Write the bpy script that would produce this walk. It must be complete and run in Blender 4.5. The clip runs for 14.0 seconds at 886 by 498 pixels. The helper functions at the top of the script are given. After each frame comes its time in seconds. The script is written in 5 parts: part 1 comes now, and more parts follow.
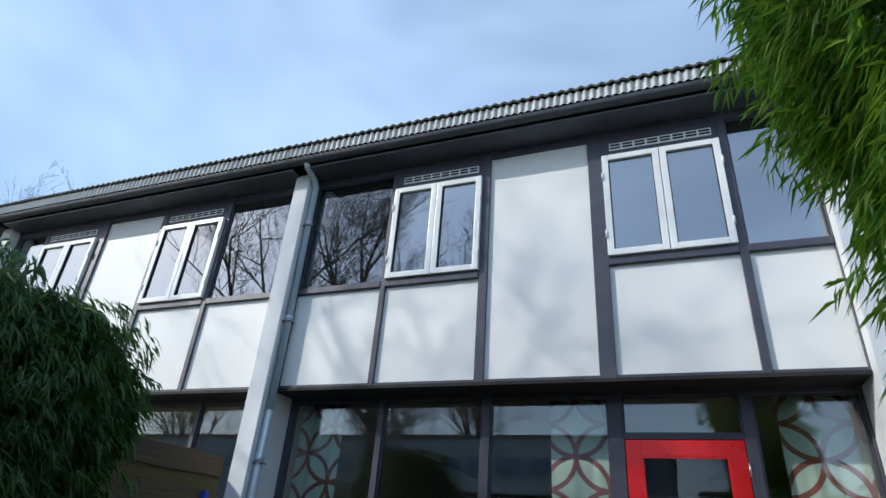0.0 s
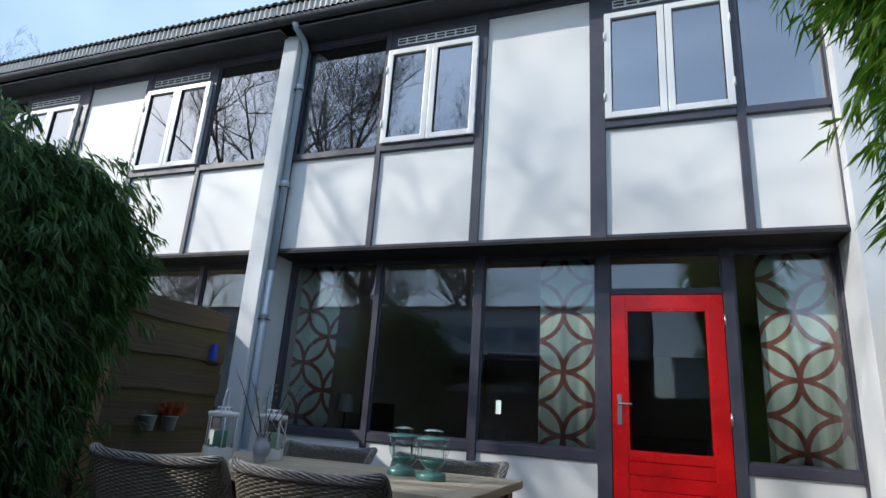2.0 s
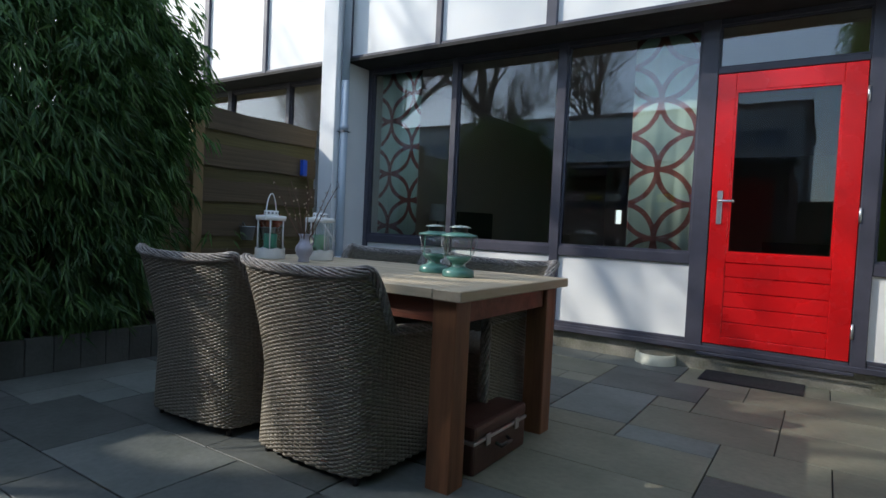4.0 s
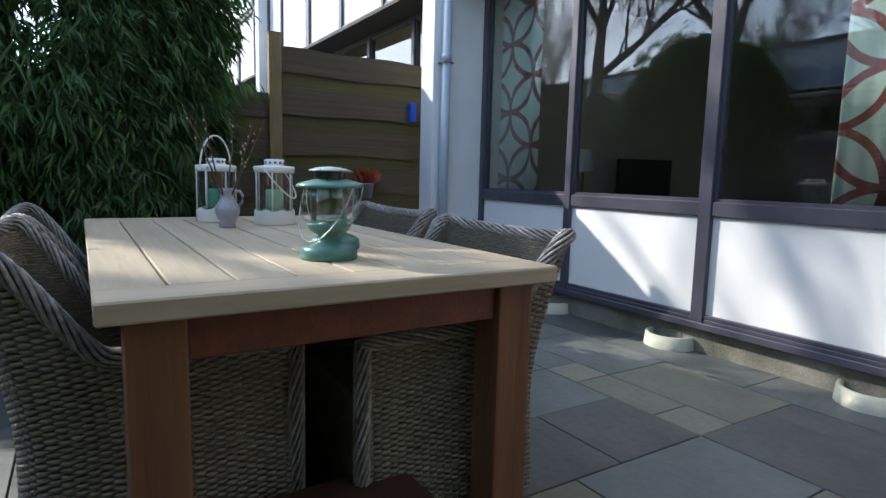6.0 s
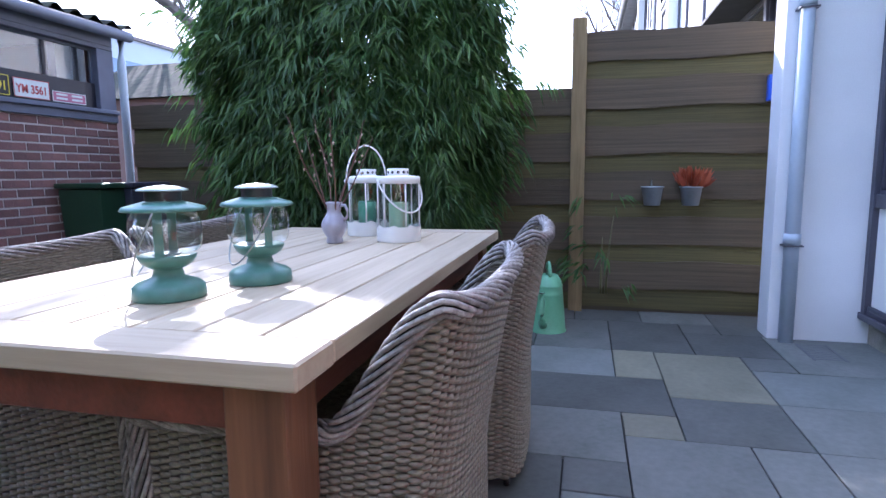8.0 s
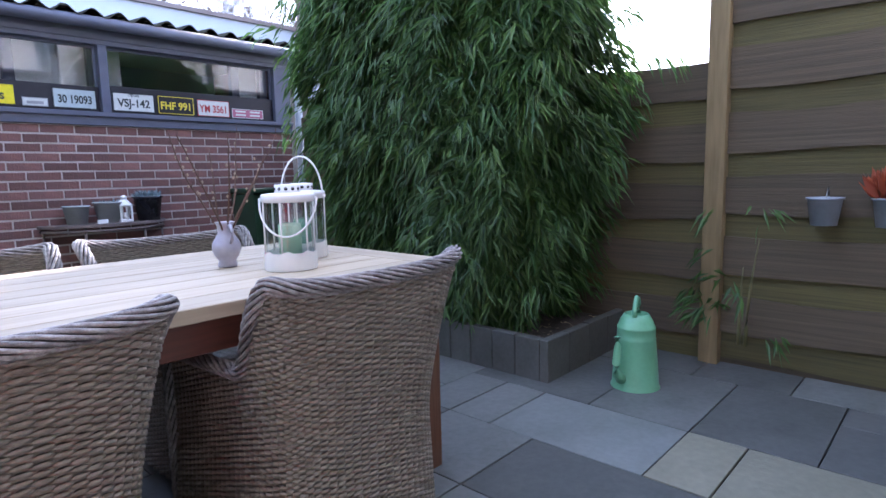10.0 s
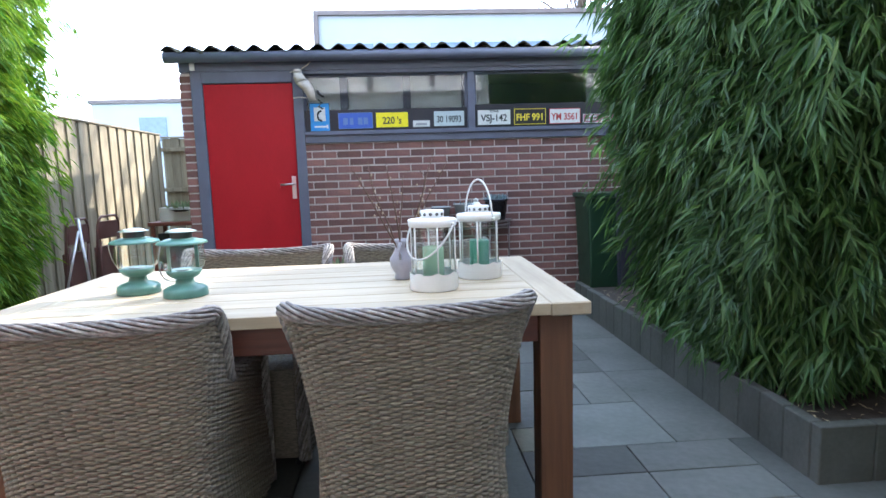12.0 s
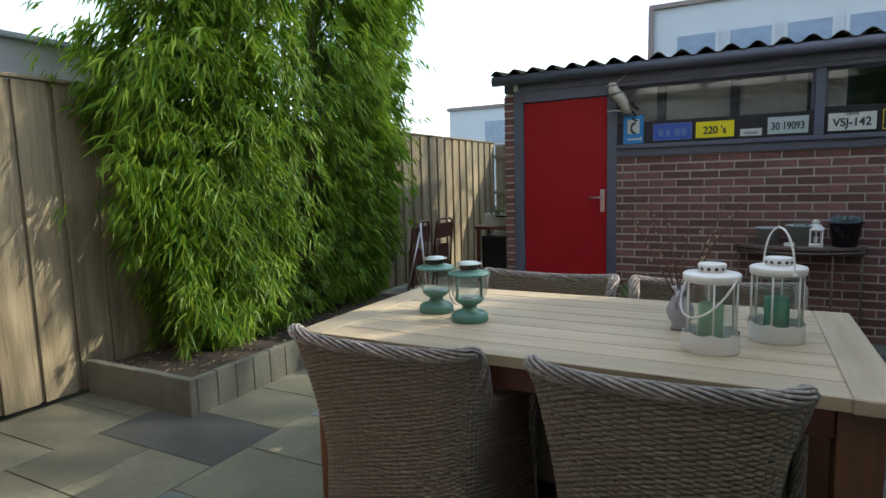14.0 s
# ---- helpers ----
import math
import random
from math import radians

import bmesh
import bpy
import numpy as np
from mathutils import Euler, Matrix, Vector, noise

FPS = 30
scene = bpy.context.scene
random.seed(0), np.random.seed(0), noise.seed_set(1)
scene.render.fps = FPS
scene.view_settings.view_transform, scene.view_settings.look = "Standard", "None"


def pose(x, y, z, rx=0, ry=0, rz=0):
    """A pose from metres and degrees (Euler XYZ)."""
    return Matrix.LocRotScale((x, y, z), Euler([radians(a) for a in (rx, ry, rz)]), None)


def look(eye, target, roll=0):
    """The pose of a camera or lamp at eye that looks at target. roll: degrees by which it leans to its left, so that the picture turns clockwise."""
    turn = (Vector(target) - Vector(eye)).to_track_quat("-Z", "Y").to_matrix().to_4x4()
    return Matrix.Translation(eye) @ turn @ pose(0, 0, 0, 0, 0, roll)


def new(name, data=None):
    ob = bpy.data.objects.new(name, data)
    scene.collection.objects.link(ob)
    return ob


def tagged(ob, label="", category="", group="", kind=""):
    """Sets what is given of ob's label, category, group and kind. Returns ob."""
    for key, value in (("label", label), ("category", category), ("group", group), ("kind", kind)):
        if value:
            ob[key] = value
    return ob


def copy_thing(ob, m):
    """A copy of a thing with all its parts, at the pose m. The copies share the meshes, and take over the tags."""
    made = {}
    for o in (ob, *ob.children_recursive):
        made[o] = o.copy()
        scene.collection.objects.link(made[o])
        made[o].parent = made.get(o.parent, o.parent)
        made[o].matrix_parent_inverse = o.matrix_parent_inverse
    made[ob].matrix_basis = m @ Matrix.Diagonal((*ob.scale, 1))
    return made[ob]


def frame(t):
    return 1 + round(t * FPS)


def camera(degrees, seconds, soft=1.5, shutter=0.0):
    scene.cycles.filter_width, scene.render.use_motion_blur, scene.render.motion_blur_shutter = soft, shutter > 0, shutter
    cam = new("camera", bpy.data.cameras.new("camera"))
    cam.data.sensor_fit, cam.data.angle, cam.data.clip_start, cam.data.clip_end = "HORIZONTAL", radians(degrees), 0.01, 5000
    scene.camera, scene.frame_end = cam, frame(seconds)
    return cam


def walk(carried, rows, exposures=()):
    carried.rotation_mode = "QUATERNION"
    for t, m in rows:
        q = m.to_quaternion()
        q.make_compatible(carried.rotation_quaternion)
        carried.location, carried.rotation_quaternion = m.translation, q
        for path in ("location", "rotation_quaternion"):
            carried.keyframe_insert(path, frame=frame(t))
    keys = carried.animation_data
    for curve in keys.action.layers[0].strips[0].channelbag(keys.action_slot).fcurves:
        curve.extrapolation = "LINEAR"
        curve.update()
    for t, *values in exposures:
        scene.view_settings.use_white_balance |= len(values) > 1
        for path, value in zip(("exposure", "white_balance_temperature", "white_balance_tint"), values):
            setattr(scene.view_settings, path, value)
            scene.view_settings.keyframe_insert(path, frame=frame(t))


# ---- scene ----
cam = camera(74.9, 14.0)
# stops, kelvin, tint: the clip's camera opens up as it turns towards the shed
EXPOSURES = [(0.0, 0.22, 6100, 9), (2.0, 0.34, 6200, 10), (3.0, 0.44, 6250, 11), (3.7, 0.55, 6300, 10), (6.0, 1.18, 6300, 12), (7.0, 1.38, 6300, 13),
             (7.5, 1.85, 6200, 15), (8.0, 2.35, 5700, 27), (10.5, 2.6, 6100, 28), (11.0, 2.65, 6150, 22), (12.0, 2.78, 6450, 14), (13.8, 2.88, 7000, 11), (14.0, 1.3, 7400, 10)]
SKY_STRENGTH = 0.15
SUN_STRENGTH = 3.1
PATH = [
    (0, (3.873, -5.284, 1.243), (3.18, -3.658, 2.179), 4.6),
    (0.5, (3.839, -5.282, 1.208), (3.157, -3.642, 2.127), 4.5),
    (1, (3.819, -5.29, 1.153), (3.143, -3.621, 2.025), 4.3),
    (1.5, (3.791, -5.296, 1.086), (3.111, -3.579, 1.853), 4.1),
    (2, (3.829, -5.296, 1.054), (3.14, -3.506, 1.617), 4.0),
    (2.5, (3.986, -5.27, 1.072), (3.276, -3.435, 1.43), 3.5),
    (3, (4.111, -5.176, 1.108), (3.324, -3.345, 1.268), 3.2),
    (3.5, (4.152, -4.984, 1.002), (3.224, -3.213, 1.041), 3.0),
    (3.7, (4.168, -4.905, 0.991), (3.166, -3.174, 0.971), 2.8),
    (6, (4.194, -3.008, 0.984), (2.513, -1.953, 0.737), 1.4),
    (6.5, (4.183, -2.664, 0.981), (2.315, -1.998, 0.722), 0.7),
    (7, (4.025, -2.283, 0.981), (2.069, -1.959, 0.722), -0.1),
    (7.5, (3.88, -1.951, 0.984), (1.897, -1.982, 0.728), -0.8),
    (8, (3.8, -1.598, 1.023), (1.875, -2.073, 0.762), -0.6),
    (10.5, (2.48, -0.442, 1.085), (1.277, -2.018, 0.826), -1.6),
    (11, (2.269, -0.261, 1.115), (1.467, -2.075, 0.856), -1.7),
    (11.5, (1.99, -0.23, 1.127), (1.53, -2.16, 0.876), -1.4),
    (12, (1.786, -0.289, 1.155), (1.646, -2.269, 0.906), -1.8),
    (12.5, (1.574, -0.34, 1.156), (1.749, -2.318, 0.919), -1.9),
    (13, (1.482, -0.298, 1.212), (1.966, -2.224, 0.975), -1.6),
    (13.5, (1.551, -0.277, 1.28), (2.282, -2.122, 1.034), -1.5),
    (14, (1.593, -0.313, 1.325), (2.515, -2.072, 1.087), -1.6),
]
walk(cam, [(t, look(eye, target, roll)) for t, eye, target, roll in PATH], EXPOSURES)

# ---- sky and sun ----
SUN_AZ = radians(56)      # from -y towards -x
SUN_EL = radians(31)
world = bpy.data.worlds.new("sky")
scene.world = world
world.use_nodes = True
wn = world.node_tree.nodes
sky = wn.new("ShaderNodeTexSky")
sky.sky_type = "NISHITA"
sky.sun_disc = False
sky.sun_elevation = SUN_EL
sky.sun_rotation = math.pi + SUN_AZ
sky.air_density, sky.dust_density, sky.ozone_density = 1.0, 0.7, 2.0
wn["Background"].inputs[1].default_value = SKY_STRENGTH
# thin high cloud over the blue
wl = world.node_tree.links
tc = wn.new("ShaderNodeTexCoord")
mp = wn.new("ShaderNodeMapping"); mp.inputs["Scale"].default_value = (1.0, 1.0, 2.2)
cl = wn.new("ShaderNodeTexNoise"); cl.inputs["Scale"].default_value = 1.6; cl.inputs["Detail"].default_value = 3
cl.inputs["Distortion"].default_value = 0.4
cr = wn.new("ShaderNodeMapRange")
cr.inputs["From Min"].default_value, cr.inputs["From Max"].default_value = 0.20, 0.85
cr.inputs["To Max"].default_value = 0.43
cm = wn.new("ShaderNodeMixRGB"); cm.inputs[2].default_value = (9.6, 12.1, 15.2, 1)
wl.new(tc.outputs["Generated"], mp.inputs["Vector"]); wl.new(mp.outputs[0], cl.inputs["Vector"])
wl.new(cl.outputs["Fac"], cr.inputs["Value"]); wl.new(cr.outputs[0], cm.inputs[0])
wl.new(sky.outputs[0], cm.inputs[1]); wl.new(cm.outputs[0], wn["Background"].inputs[0])

sun = bpy.data.lights.new("sun", "SUN")
sun.energy, sun.angle, sun.color = SUN_STRENGTH, radians(0.5), (1.0, 0.95, 0.86)
sun_ob = new("sun", sun)
sd = Vector((-math.sin(SUN_AZ) * math.cos(SUN_EL), -math.cos(SUN_AZ) * math.cos(SUN_EL), math.sin(SUN_EL)))
sun_ob.matrix_world = look(sd * 30, (0, 0, 0))


# ---- materials ----
def mat(name, col, rough=0.6, metal=0.0, var=0.25, scale=6.0, bump=0.15, bscale=60.0, col2=None,
        stretch=(1, 1, 1), island=0.0, coord="Object", spec=0.5):
    """A surface with colour that varies at a coarse and a fine scale, and fine relief."""
    m = bpy.data.materials.new(name)
    m.use_nodes = True
    n, l = m.node_tree.nodes, m.node_tree.links
    b = n["Principled BSDF"]
    b.inputs["Metallic"].default_value = metal
    b.inputs["Specular IOR Level"].default_value = spec
    c = n.new("ShaderNodeTexCoord")
    mp = n.new("ShaderNodeMapping"); mp.inputs["Scale"].default_value = stretch
    l.new(c.outputs[coord], mp.inputs["Vector"])
    n1 = n.new("ShaderNodeTexNoise"); n1.inputs["Scale"].default_value = scale; n1.inputs["Detail"].default_value = 5
    n2 = n.new("ShaderNodeTexNoise"); n2.inputs["Scale"].default_value = bscale; n2.inputs["Detail"].default_value = 4
    l.new(mp.outputs[0], n1.inputs["Vector"]); l.new(mp.outputs[0], n2.inputs["Vector"])
    add = n.new("ShaderNodeMath"); add.operation = "MULTIPLY_ADD"; add.inputs[1].default_value = 0.45
    l.new(n2.outputs["Fac"], add.inputs[0]); l.new(n1.outputs["Fac"], add.inputs[2])
    r = n.new("ShaderNodeMapRange")
    r.inputs["From Min"].default_value, r.inputs["From Max"].default_value = 0.45, 1.0
    l.new(add.outputs[0], r.inputs["Value"])
    mx = n.new("ShaderNodeMixRGB")
    c2 = col2 or tuple(min(1, x * (1 - var)) for x in col)
    mx.inputs[1].default_value = (*col, 1); mx.inputs[2].default_value = (*c2, 1)
    l.new(r.outputs[0], mx.inputs[0])
    out = mx.outputs[0]
    if island:
        g = n.new("ShaderNodeNewGeometry"); o = n.new("ShaderNodeObjectInfo")
        s = n.new("ShaderNodeMath"); s.operation = "ADD"
        l.new(g.outputs["Random Per Island"], s.inputs[0]); l.new(o.outputs["Random"], s.inputs[1])
        fr = n.new("ShaderNodeMath"); fr.operation = "FRACT"; l.new(s.outputs[0], fr.inputs[0])
        vr = n.new("ShaderNodeMapRange")
        vr.inputs["To Min"].default_value, vr.inputs["To Max"].default_value = 1 - island, 1 + island
        l.new(fr.outputs[0], vr.inputs["Value"])
        hs = n.new("ShaderNodeHueSaturation"); l.new(vr.outputs[0], hs.inputs["Value"]); l.new(out, hs.inputs["Color"])
        out = hs.outputs[0]
    l.new(out, b.inputs["Base Color"])
    rr = n.new("ShaderNodeMapRange")
    rr.inputs["To Min"].default_value, rr.inputs["To Max"].default_value = max(0, rough - 0.1), min(1, rough + 0.12)
    l.new(n1.outputs["Fac"], rr.inputs["Value"]); l.new(rr.outputs[0], b.inputs["Roughness"])
    if bump:
        bp = n.new("ShaderNodeBump"); bp.inputs["Strength"].default_value = bump; bp.inputs["Distance"].default_value = 0.01
        l.new(n2.outputs["Fac"], bp.inputs["Height"]); l.new(bp.outputs[0], b.inputs["Normal"])
    return m


def wood(name, col, dark, axis, grain=1.0, island=0.15, rough=0.7, bump=0.3):
    st = [18 * grain, 18 * grain, 18 * grain]
    st["xyz".index(axis)] = 1.2
    return mat(name, col, rough, col2=dark, scale=1.0, bscale=5.0, stretch=tuple(st), bump=bump, island=island)


def glass(name, tint=(1, 1, 1), f0=0.05, rough=0.0):
    """Thin clear glass: straight-through light and a mirror part that grows towards glancing angles."""
    m = bpy.data.materials.new(name)
    m.use_nodes = True
    n, l = m.node_tree.nodes, m.node_tree.links
    n.remove(n["Principled BSDF"])
    t = n.new("ShaderNodeBsdfTransparent"); t.inputs[0].default_value = (*tint, 1)
    g = n.new("ShaderNodeBsdfGlossy"); g.inputs["Roughness"].default_value = rough
    f = n.new("ShaderNodeLayerWeight"); f.inputs[0].default_value = 0.5
    p = n.new("ShaderNodeMath"); p.operation = "POWER"; p.inputs[1].default_value = 4.0
    r = n.new("ShaderNodeMapRange"); r.inputs["To Min"].default_value, r.inputs["To Max"].default_value = f0, 1.0
    l.new(f.outputs["Facing"], p.inputs[0]); l.new(p.outputs[0], r.inputs["Value"])
    x = n.new("ShaderNodeMixShader")
    l.new(r.outputs[0], x.inputs[0]); l.new(t.outputs[0], x.inputs[1]); l.new(g.outputs[0], x.inputs[2])
    l.new(x.outputs[0], n["Material Output"].inputs[0])
    return m


def leafmat(name, c1, c2, rough=0.45, trans=0.35):
    m = bpy.data.materials.new(name)
    m.use_nodes = True
    n, l = m.node_tree.nodes, m.node_tree.links
    b = n["Principled BSDF"]
    g = n.new("ShaderNodeNewGeometry")
    mx = n.new("ShaderNodeMixRGB"); mx.inputs[1].default_value = (*c1, 1); mx.inputs[2].default_value = (*c2, 1)
    l.new(g.outputs["Random Per Island"], mx.inputs[0])
    no = n.new("ShaderNodeTexNoise"); no.inputs["Scale"].default_value = 2.5
    c = n.new("ShaderNodeTexCoord"); l.new(c.outputs["Object"], no.inputs["Vector"])
    hs = n.new("ShaderNodeHueSaturation")
    vr = n.new("ShaderNodeMapRange"); vr.inputs["To Min"].default_value, vr.inputs["To Max"].default_value = 0.5, 1.4
    l.new(no.outputs["Fac"], vr.inputs["Value"]); l.new(vr.outputs[0], hs.inputs["Value"]); l.new(mx.outputs[0], hs.inputs["Color"])
    l.new(hs.outputs[0], b.inputs["Base Color"])
    b.inputs["Roughness"].default_value = rough
    tr = n.new("ShaderNodeBsdfTranslucent"); l.new(hs.outputs[0], tr.inputs[0])
    x = n.new("ShaderNodeMixShader"); x.inputs[0].default_value = trans
    l.new(b.outputs[0], x.inputs[1]); l.new(tr.outputs[0], x.inputs[2])
    l.new(x.outputs[0], n["Material Output"].inputs[0])
    return m


M_PANEL = mat("white_panel", (0.80, 0.79, 0.76), 0.55, var=0.07, scale=1.3, bump=0.04, bscale=160)
M_WALL = mat("white_render", (0.74, 0.75, 0.75), 0.75, var=0.14, scale=2.2, bump=0.22, bscale=140)
M_FRAME = mat("grey_frame_paint", (0.066, 0.064, 0.086), 0.42, var=0.25, scale=9, bump=0.06, bscale=120)
M_FRAME_SHED = mat("blue_grey_frame_paint", (0.105, 0.118, 0.165), 0.5, var=0.22, scale=7, bump=0.1, bscale=100)
M_WHITE = mat("white_gloss_paint", (0.80, 0.80, 0.78), 0.3, var=0.08, scale=10, bump=0.03)
M_RED = mat("red_gloss_paint", (0.62, 0.006, 0.008), 0.26, var=0.12, scale=4, bump=0.03, bscale=80)
M_REDSHED = mat("red_shed_paint", (0.40, 0.006, 0.014), 0.5, spec=0.25, var=0.22, scale=3, bump=0.08, bscale=90, stretch=(1, 1, .4))
M_CONC = mat("mossy_concrete", (0.30, 0.28, 0.24), 0.9, col2=(0.13, 0.13, 0.09), scale=5, bump=0.5, bscale=70)
M_SOIL = mat("dark_soil", (0.06, 0.045, 0.035), 0.95, var=0.5, scale=12, bump=0.8, bscale=60)
M_JOINT = mat("joint_sand", (0.035, 0.034, 0.032), 0.95, var=0.4, scale=14, bump=0.5, bscale=120)
# olive stone; its warm tone also carries sunlight on the right of the patio
M_SLAB_OLIVE_SUNLIT = mat("olive_and_sunlit_paving", (0.215, 0.208, 0.152), 0.6, col2=(0.125, 0.124, 0.085), scale=2.2, bump=0.22, bscale=34, island=0.25)
M_SLAB_PALE = mat("pale_slate_paving", (0.19, 0.205, 0.195), 0.62, col2=(0.11, 0.127, 0.11), scale=3.0, bump=0.22, bscale=34, island=0.2)
M_SLAB = mat("slate_paving", (0.135, 0.140, 0.130), 0.6, col2=(0.064, 0.073, 0.062), scale=2.6, bump=0.22, bscale=34, island=0.36)
M_BRICK = mat("brown_brick", (0.225, 0.10, 0.082), 0.85, col2=(0.11, 0.062, 0.06), scale=7, bump=0.6, bscale=90, island=0.3, coord="Object")
M_MORTAR = mat("pale_mortar", (0.52, 0.45, 0.42), 0.95, col2=(0.33, 0.29, 0.26), scale=3, bump=0.4, bscale=120)
M_ROOF = mat("dark_corrugated_sheet", (0.032, 0.03, 0.03), 0.95, spec=0.05, col2=(0.08, 0.085, 0.06), scale=8, bump=0.4, bscale=60)
M_RIB = mat("grey_corrugated_strip", (0.52, 0.52, 0.50), 0.6, var=0.25, scale=8, bump=0.1)
M_ZINC = mat("zinc_gutter", (0.10, 0.105, 0.12), 0.5, metal=0.2, var=0.3, scale=6, bump=0.05)
M_PIPE = mat("grey_pvc_pipe", (0.42, 0.49, 0.56), 0.38, var=0.12, scale=5, bump=0.03)
M_TEAK = wood("weathered_teak", (0.50, 0.41, 0.285), (0.36, 0.285, 0.19), "x", 0.8, 0.12, 0.6, 0.14)
M_TEAKY = wood("weathered_teak_end_board", (0.48, 0.395, 0.275), (0.35, 0.275, 0.185), "y", 0.8, 0.06, 0.6, 0.14)
M_TEAKLEG = wood("oiled_teak_leg", (0.21, 0.088, 0.038), (0.09, 0.036, 0.016), "z", 1.2, 0.15, 0.5, 0.15)
M_TEAKRAIL = wood("oiled_teak_rail", (0.19, 0.048, 0.023), (0.08, 0.025, 0.012), "x", 1.0, 0.1, 0.5, 0.15)
M_WEAVE = mat("grey_brown_wicker", (0.34, 0.295, 0.225), 0.36, col2=(0.10, 0.084, 0.06), scale=70, bump=0.3, bscale=260, stretch=(1, 1, 3))
M_BRAID = mat("grey_wicker_braid", (0.43, 0.40, 0.37), 0.5, island=0.3, col2=(0.13, 0.11, 0.10), scale=60, bump=0.4, bscale=300)
# near-black for gaskets and cores, and for shade in slots, holes and undersides
M_DARK = mat("dark_trim_and_shade", (0.02, 0.018, 0.016), 0.8, var=0.3)
M_FENCE_L = wood("dark_stained_fence_board", (0.108, 0.078, 0.045), (0.056, 0.042, 0.026), "y", 4.5, 0.22, 0.8, 0.5)
M_POST_L = wood("fence_post_wood", (0.30, 0.21, 0.10), (0.14, 0.10, 0.045), "z", 0.8, 0.1, 0.8, 0.4)
M_FENCE_R = wood("weathered_grey_fence_board", (0.30, 0.26, 0.175), (0.15, 0.125, 0.08), "z", 0.8, 0.2, 0.85, 0.5)
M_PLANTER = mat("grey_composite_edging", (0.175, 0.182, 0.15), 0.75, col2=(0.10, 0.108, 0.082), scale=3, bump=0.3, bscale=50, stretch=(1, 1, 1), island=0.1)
# copy of the edging for the left planter, darkened to carry the shade there
M_PLANTER_SHADED = mat("shaded_composite_edging", (0.095, 0.098, 0.088), 0.8, col2=(0.055, 0.058, 0.048), scale=3, bump=0.3, bscale=50, island=0.1)
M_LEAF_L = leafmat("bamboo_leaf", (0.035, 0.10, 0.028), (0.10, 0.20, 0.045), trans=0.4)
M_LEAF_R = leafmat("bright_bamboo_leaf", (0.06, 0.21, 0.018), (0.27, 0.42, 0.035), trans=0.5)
M_CULM = mat("bamboo_culm", (0.16, 0.13, 0.05), 0.5, col2=(0.08, 0.09, 0.03), scale=10, bump=0.1)
M_BARK = mat("tree_bark", (0.13, 0.105, 0.085), 0.9, col2=(0.06, 0.05, 0.04), scale=4, bump=0.8, bscale=30)
M_CAP = mat("dull_metal_cap", (0.45, 0.52, 0.48), 0.3, metal=0.6, var=0.15)
M_GREEN = mat("sea_green_enamel", (0.10, 0.255, 0.215), 0.30, metal=0.0, var=0.3, scale=18, bump=0.06)
M_CAN = mat("mint_green_enamel", (0.15, 0.42, 0.24), 0.36, var=0.2, scale=9, bump=0.05)
M_WIRE = mat("steel_wire", (0.35, 0.38, 0.36), 0.35, metal=0.8, var=0.2)
M_STEEL = mat("brushed_steel", (0.62, 0.62, 0.62), 0.3, metal=0.9, var=0.1, bump=0.05)
M_CANDLE_A = mat("pale_green_wax", (0.36, 0.58, 0.40), 0.5, var=0.12, scale=20, bump=0.05)
M_CANDLE_B = mat("green_wax", (0.09, 0.36, 0.24), 0.5, var=0.12, scale=20, bump=0.05)
M_VASE = mat("grey_lilac_glaze", (0.42, 0.41, 0.46), 0.3, col2=(0.30, 0.28, 0.34), scale=9, bump=0.05)
M_TWIG = mat("brown_twig", (0.14, 0.075, 0.05), 0.8, var=0.4)
M_BUD = mat("pale_bud", (0.50, 0.38, 0.27), 0.8, var=0.3, scale=30)
M_MAT = mat("black_rubber_mat", (0.015, 0.015, 0.017), 0.85, var=0.4, bump=0.6, bscale=200)
M_ROOM = mat("room_wall", (0.55, 0.50, 0.42), 0.9, var=0.1)
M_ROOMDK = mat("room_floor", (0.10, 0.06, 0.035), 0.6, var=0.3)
M_BLACK = mat("black_plastic", (0.012, 0.012, 0.014), 0.3, var=0.2)
M_SHADE = mat("lampshade_cloth", (0.45, 0.45, 0.42), 0.9, var=0.1)
M_FARWHITE = mat("far_render", (0.46, 0.50, 0.54), 0.8, var=0.06, scale=0.5)
M_FARBROWN = mat("far_trim", (0.20, 0.16, 0.15), 0.7, var=0.1)
M_FARTILE = mat("far_roof_tile", (0.22, 0.14, 0.12), 0.85, var=0.3, scale=3)
M_POTGREY = mat("grey_pot", (0.33, 0.36, 0.36), 0.7, var=0.2, scale=10)
M_POTBLK = mat("black_glazed_pot", (0.018, 0.020, 0.03), 0.25, var=0.2)
M_TROUGH = mat("cream_trough", (0.50, 0.50, 0.44), 0.6, var=0.15)
M_GALV = mat("galvanised_pot", (0.42, 0.46, 0.50), 0.45, metal=0.5, var=0.2, scale=14)
M_HEATHER = leafmat("orange_heather", (0.32, 0.06, 0.03), (0.55, 0.14, 0.06), trans=0.2)
M_SUCC = leafmat("blue_green_succulent", (0.14, 0.22, 0.25), (0.25, 0.33, 0.36), trans=0.1)
M_SHRUB = leafmat("grey_green_shrub", (0.10, 0.16, 0.07), (0.22, 0.27, 0.14), trans=0.2)
M_BLUE = mat("blue_plastic", (0.02, 0.09, 0.55), 0.35, var=0.1)
M_BIN = mat("green_bin_plastic", (0.012, 0.045, 0.022), 0.45, var=0.2)
M_BINLILAC = mat("dark_bin_plastic", (0.04, 0.04, 0.06), 0.4, var=0.2)
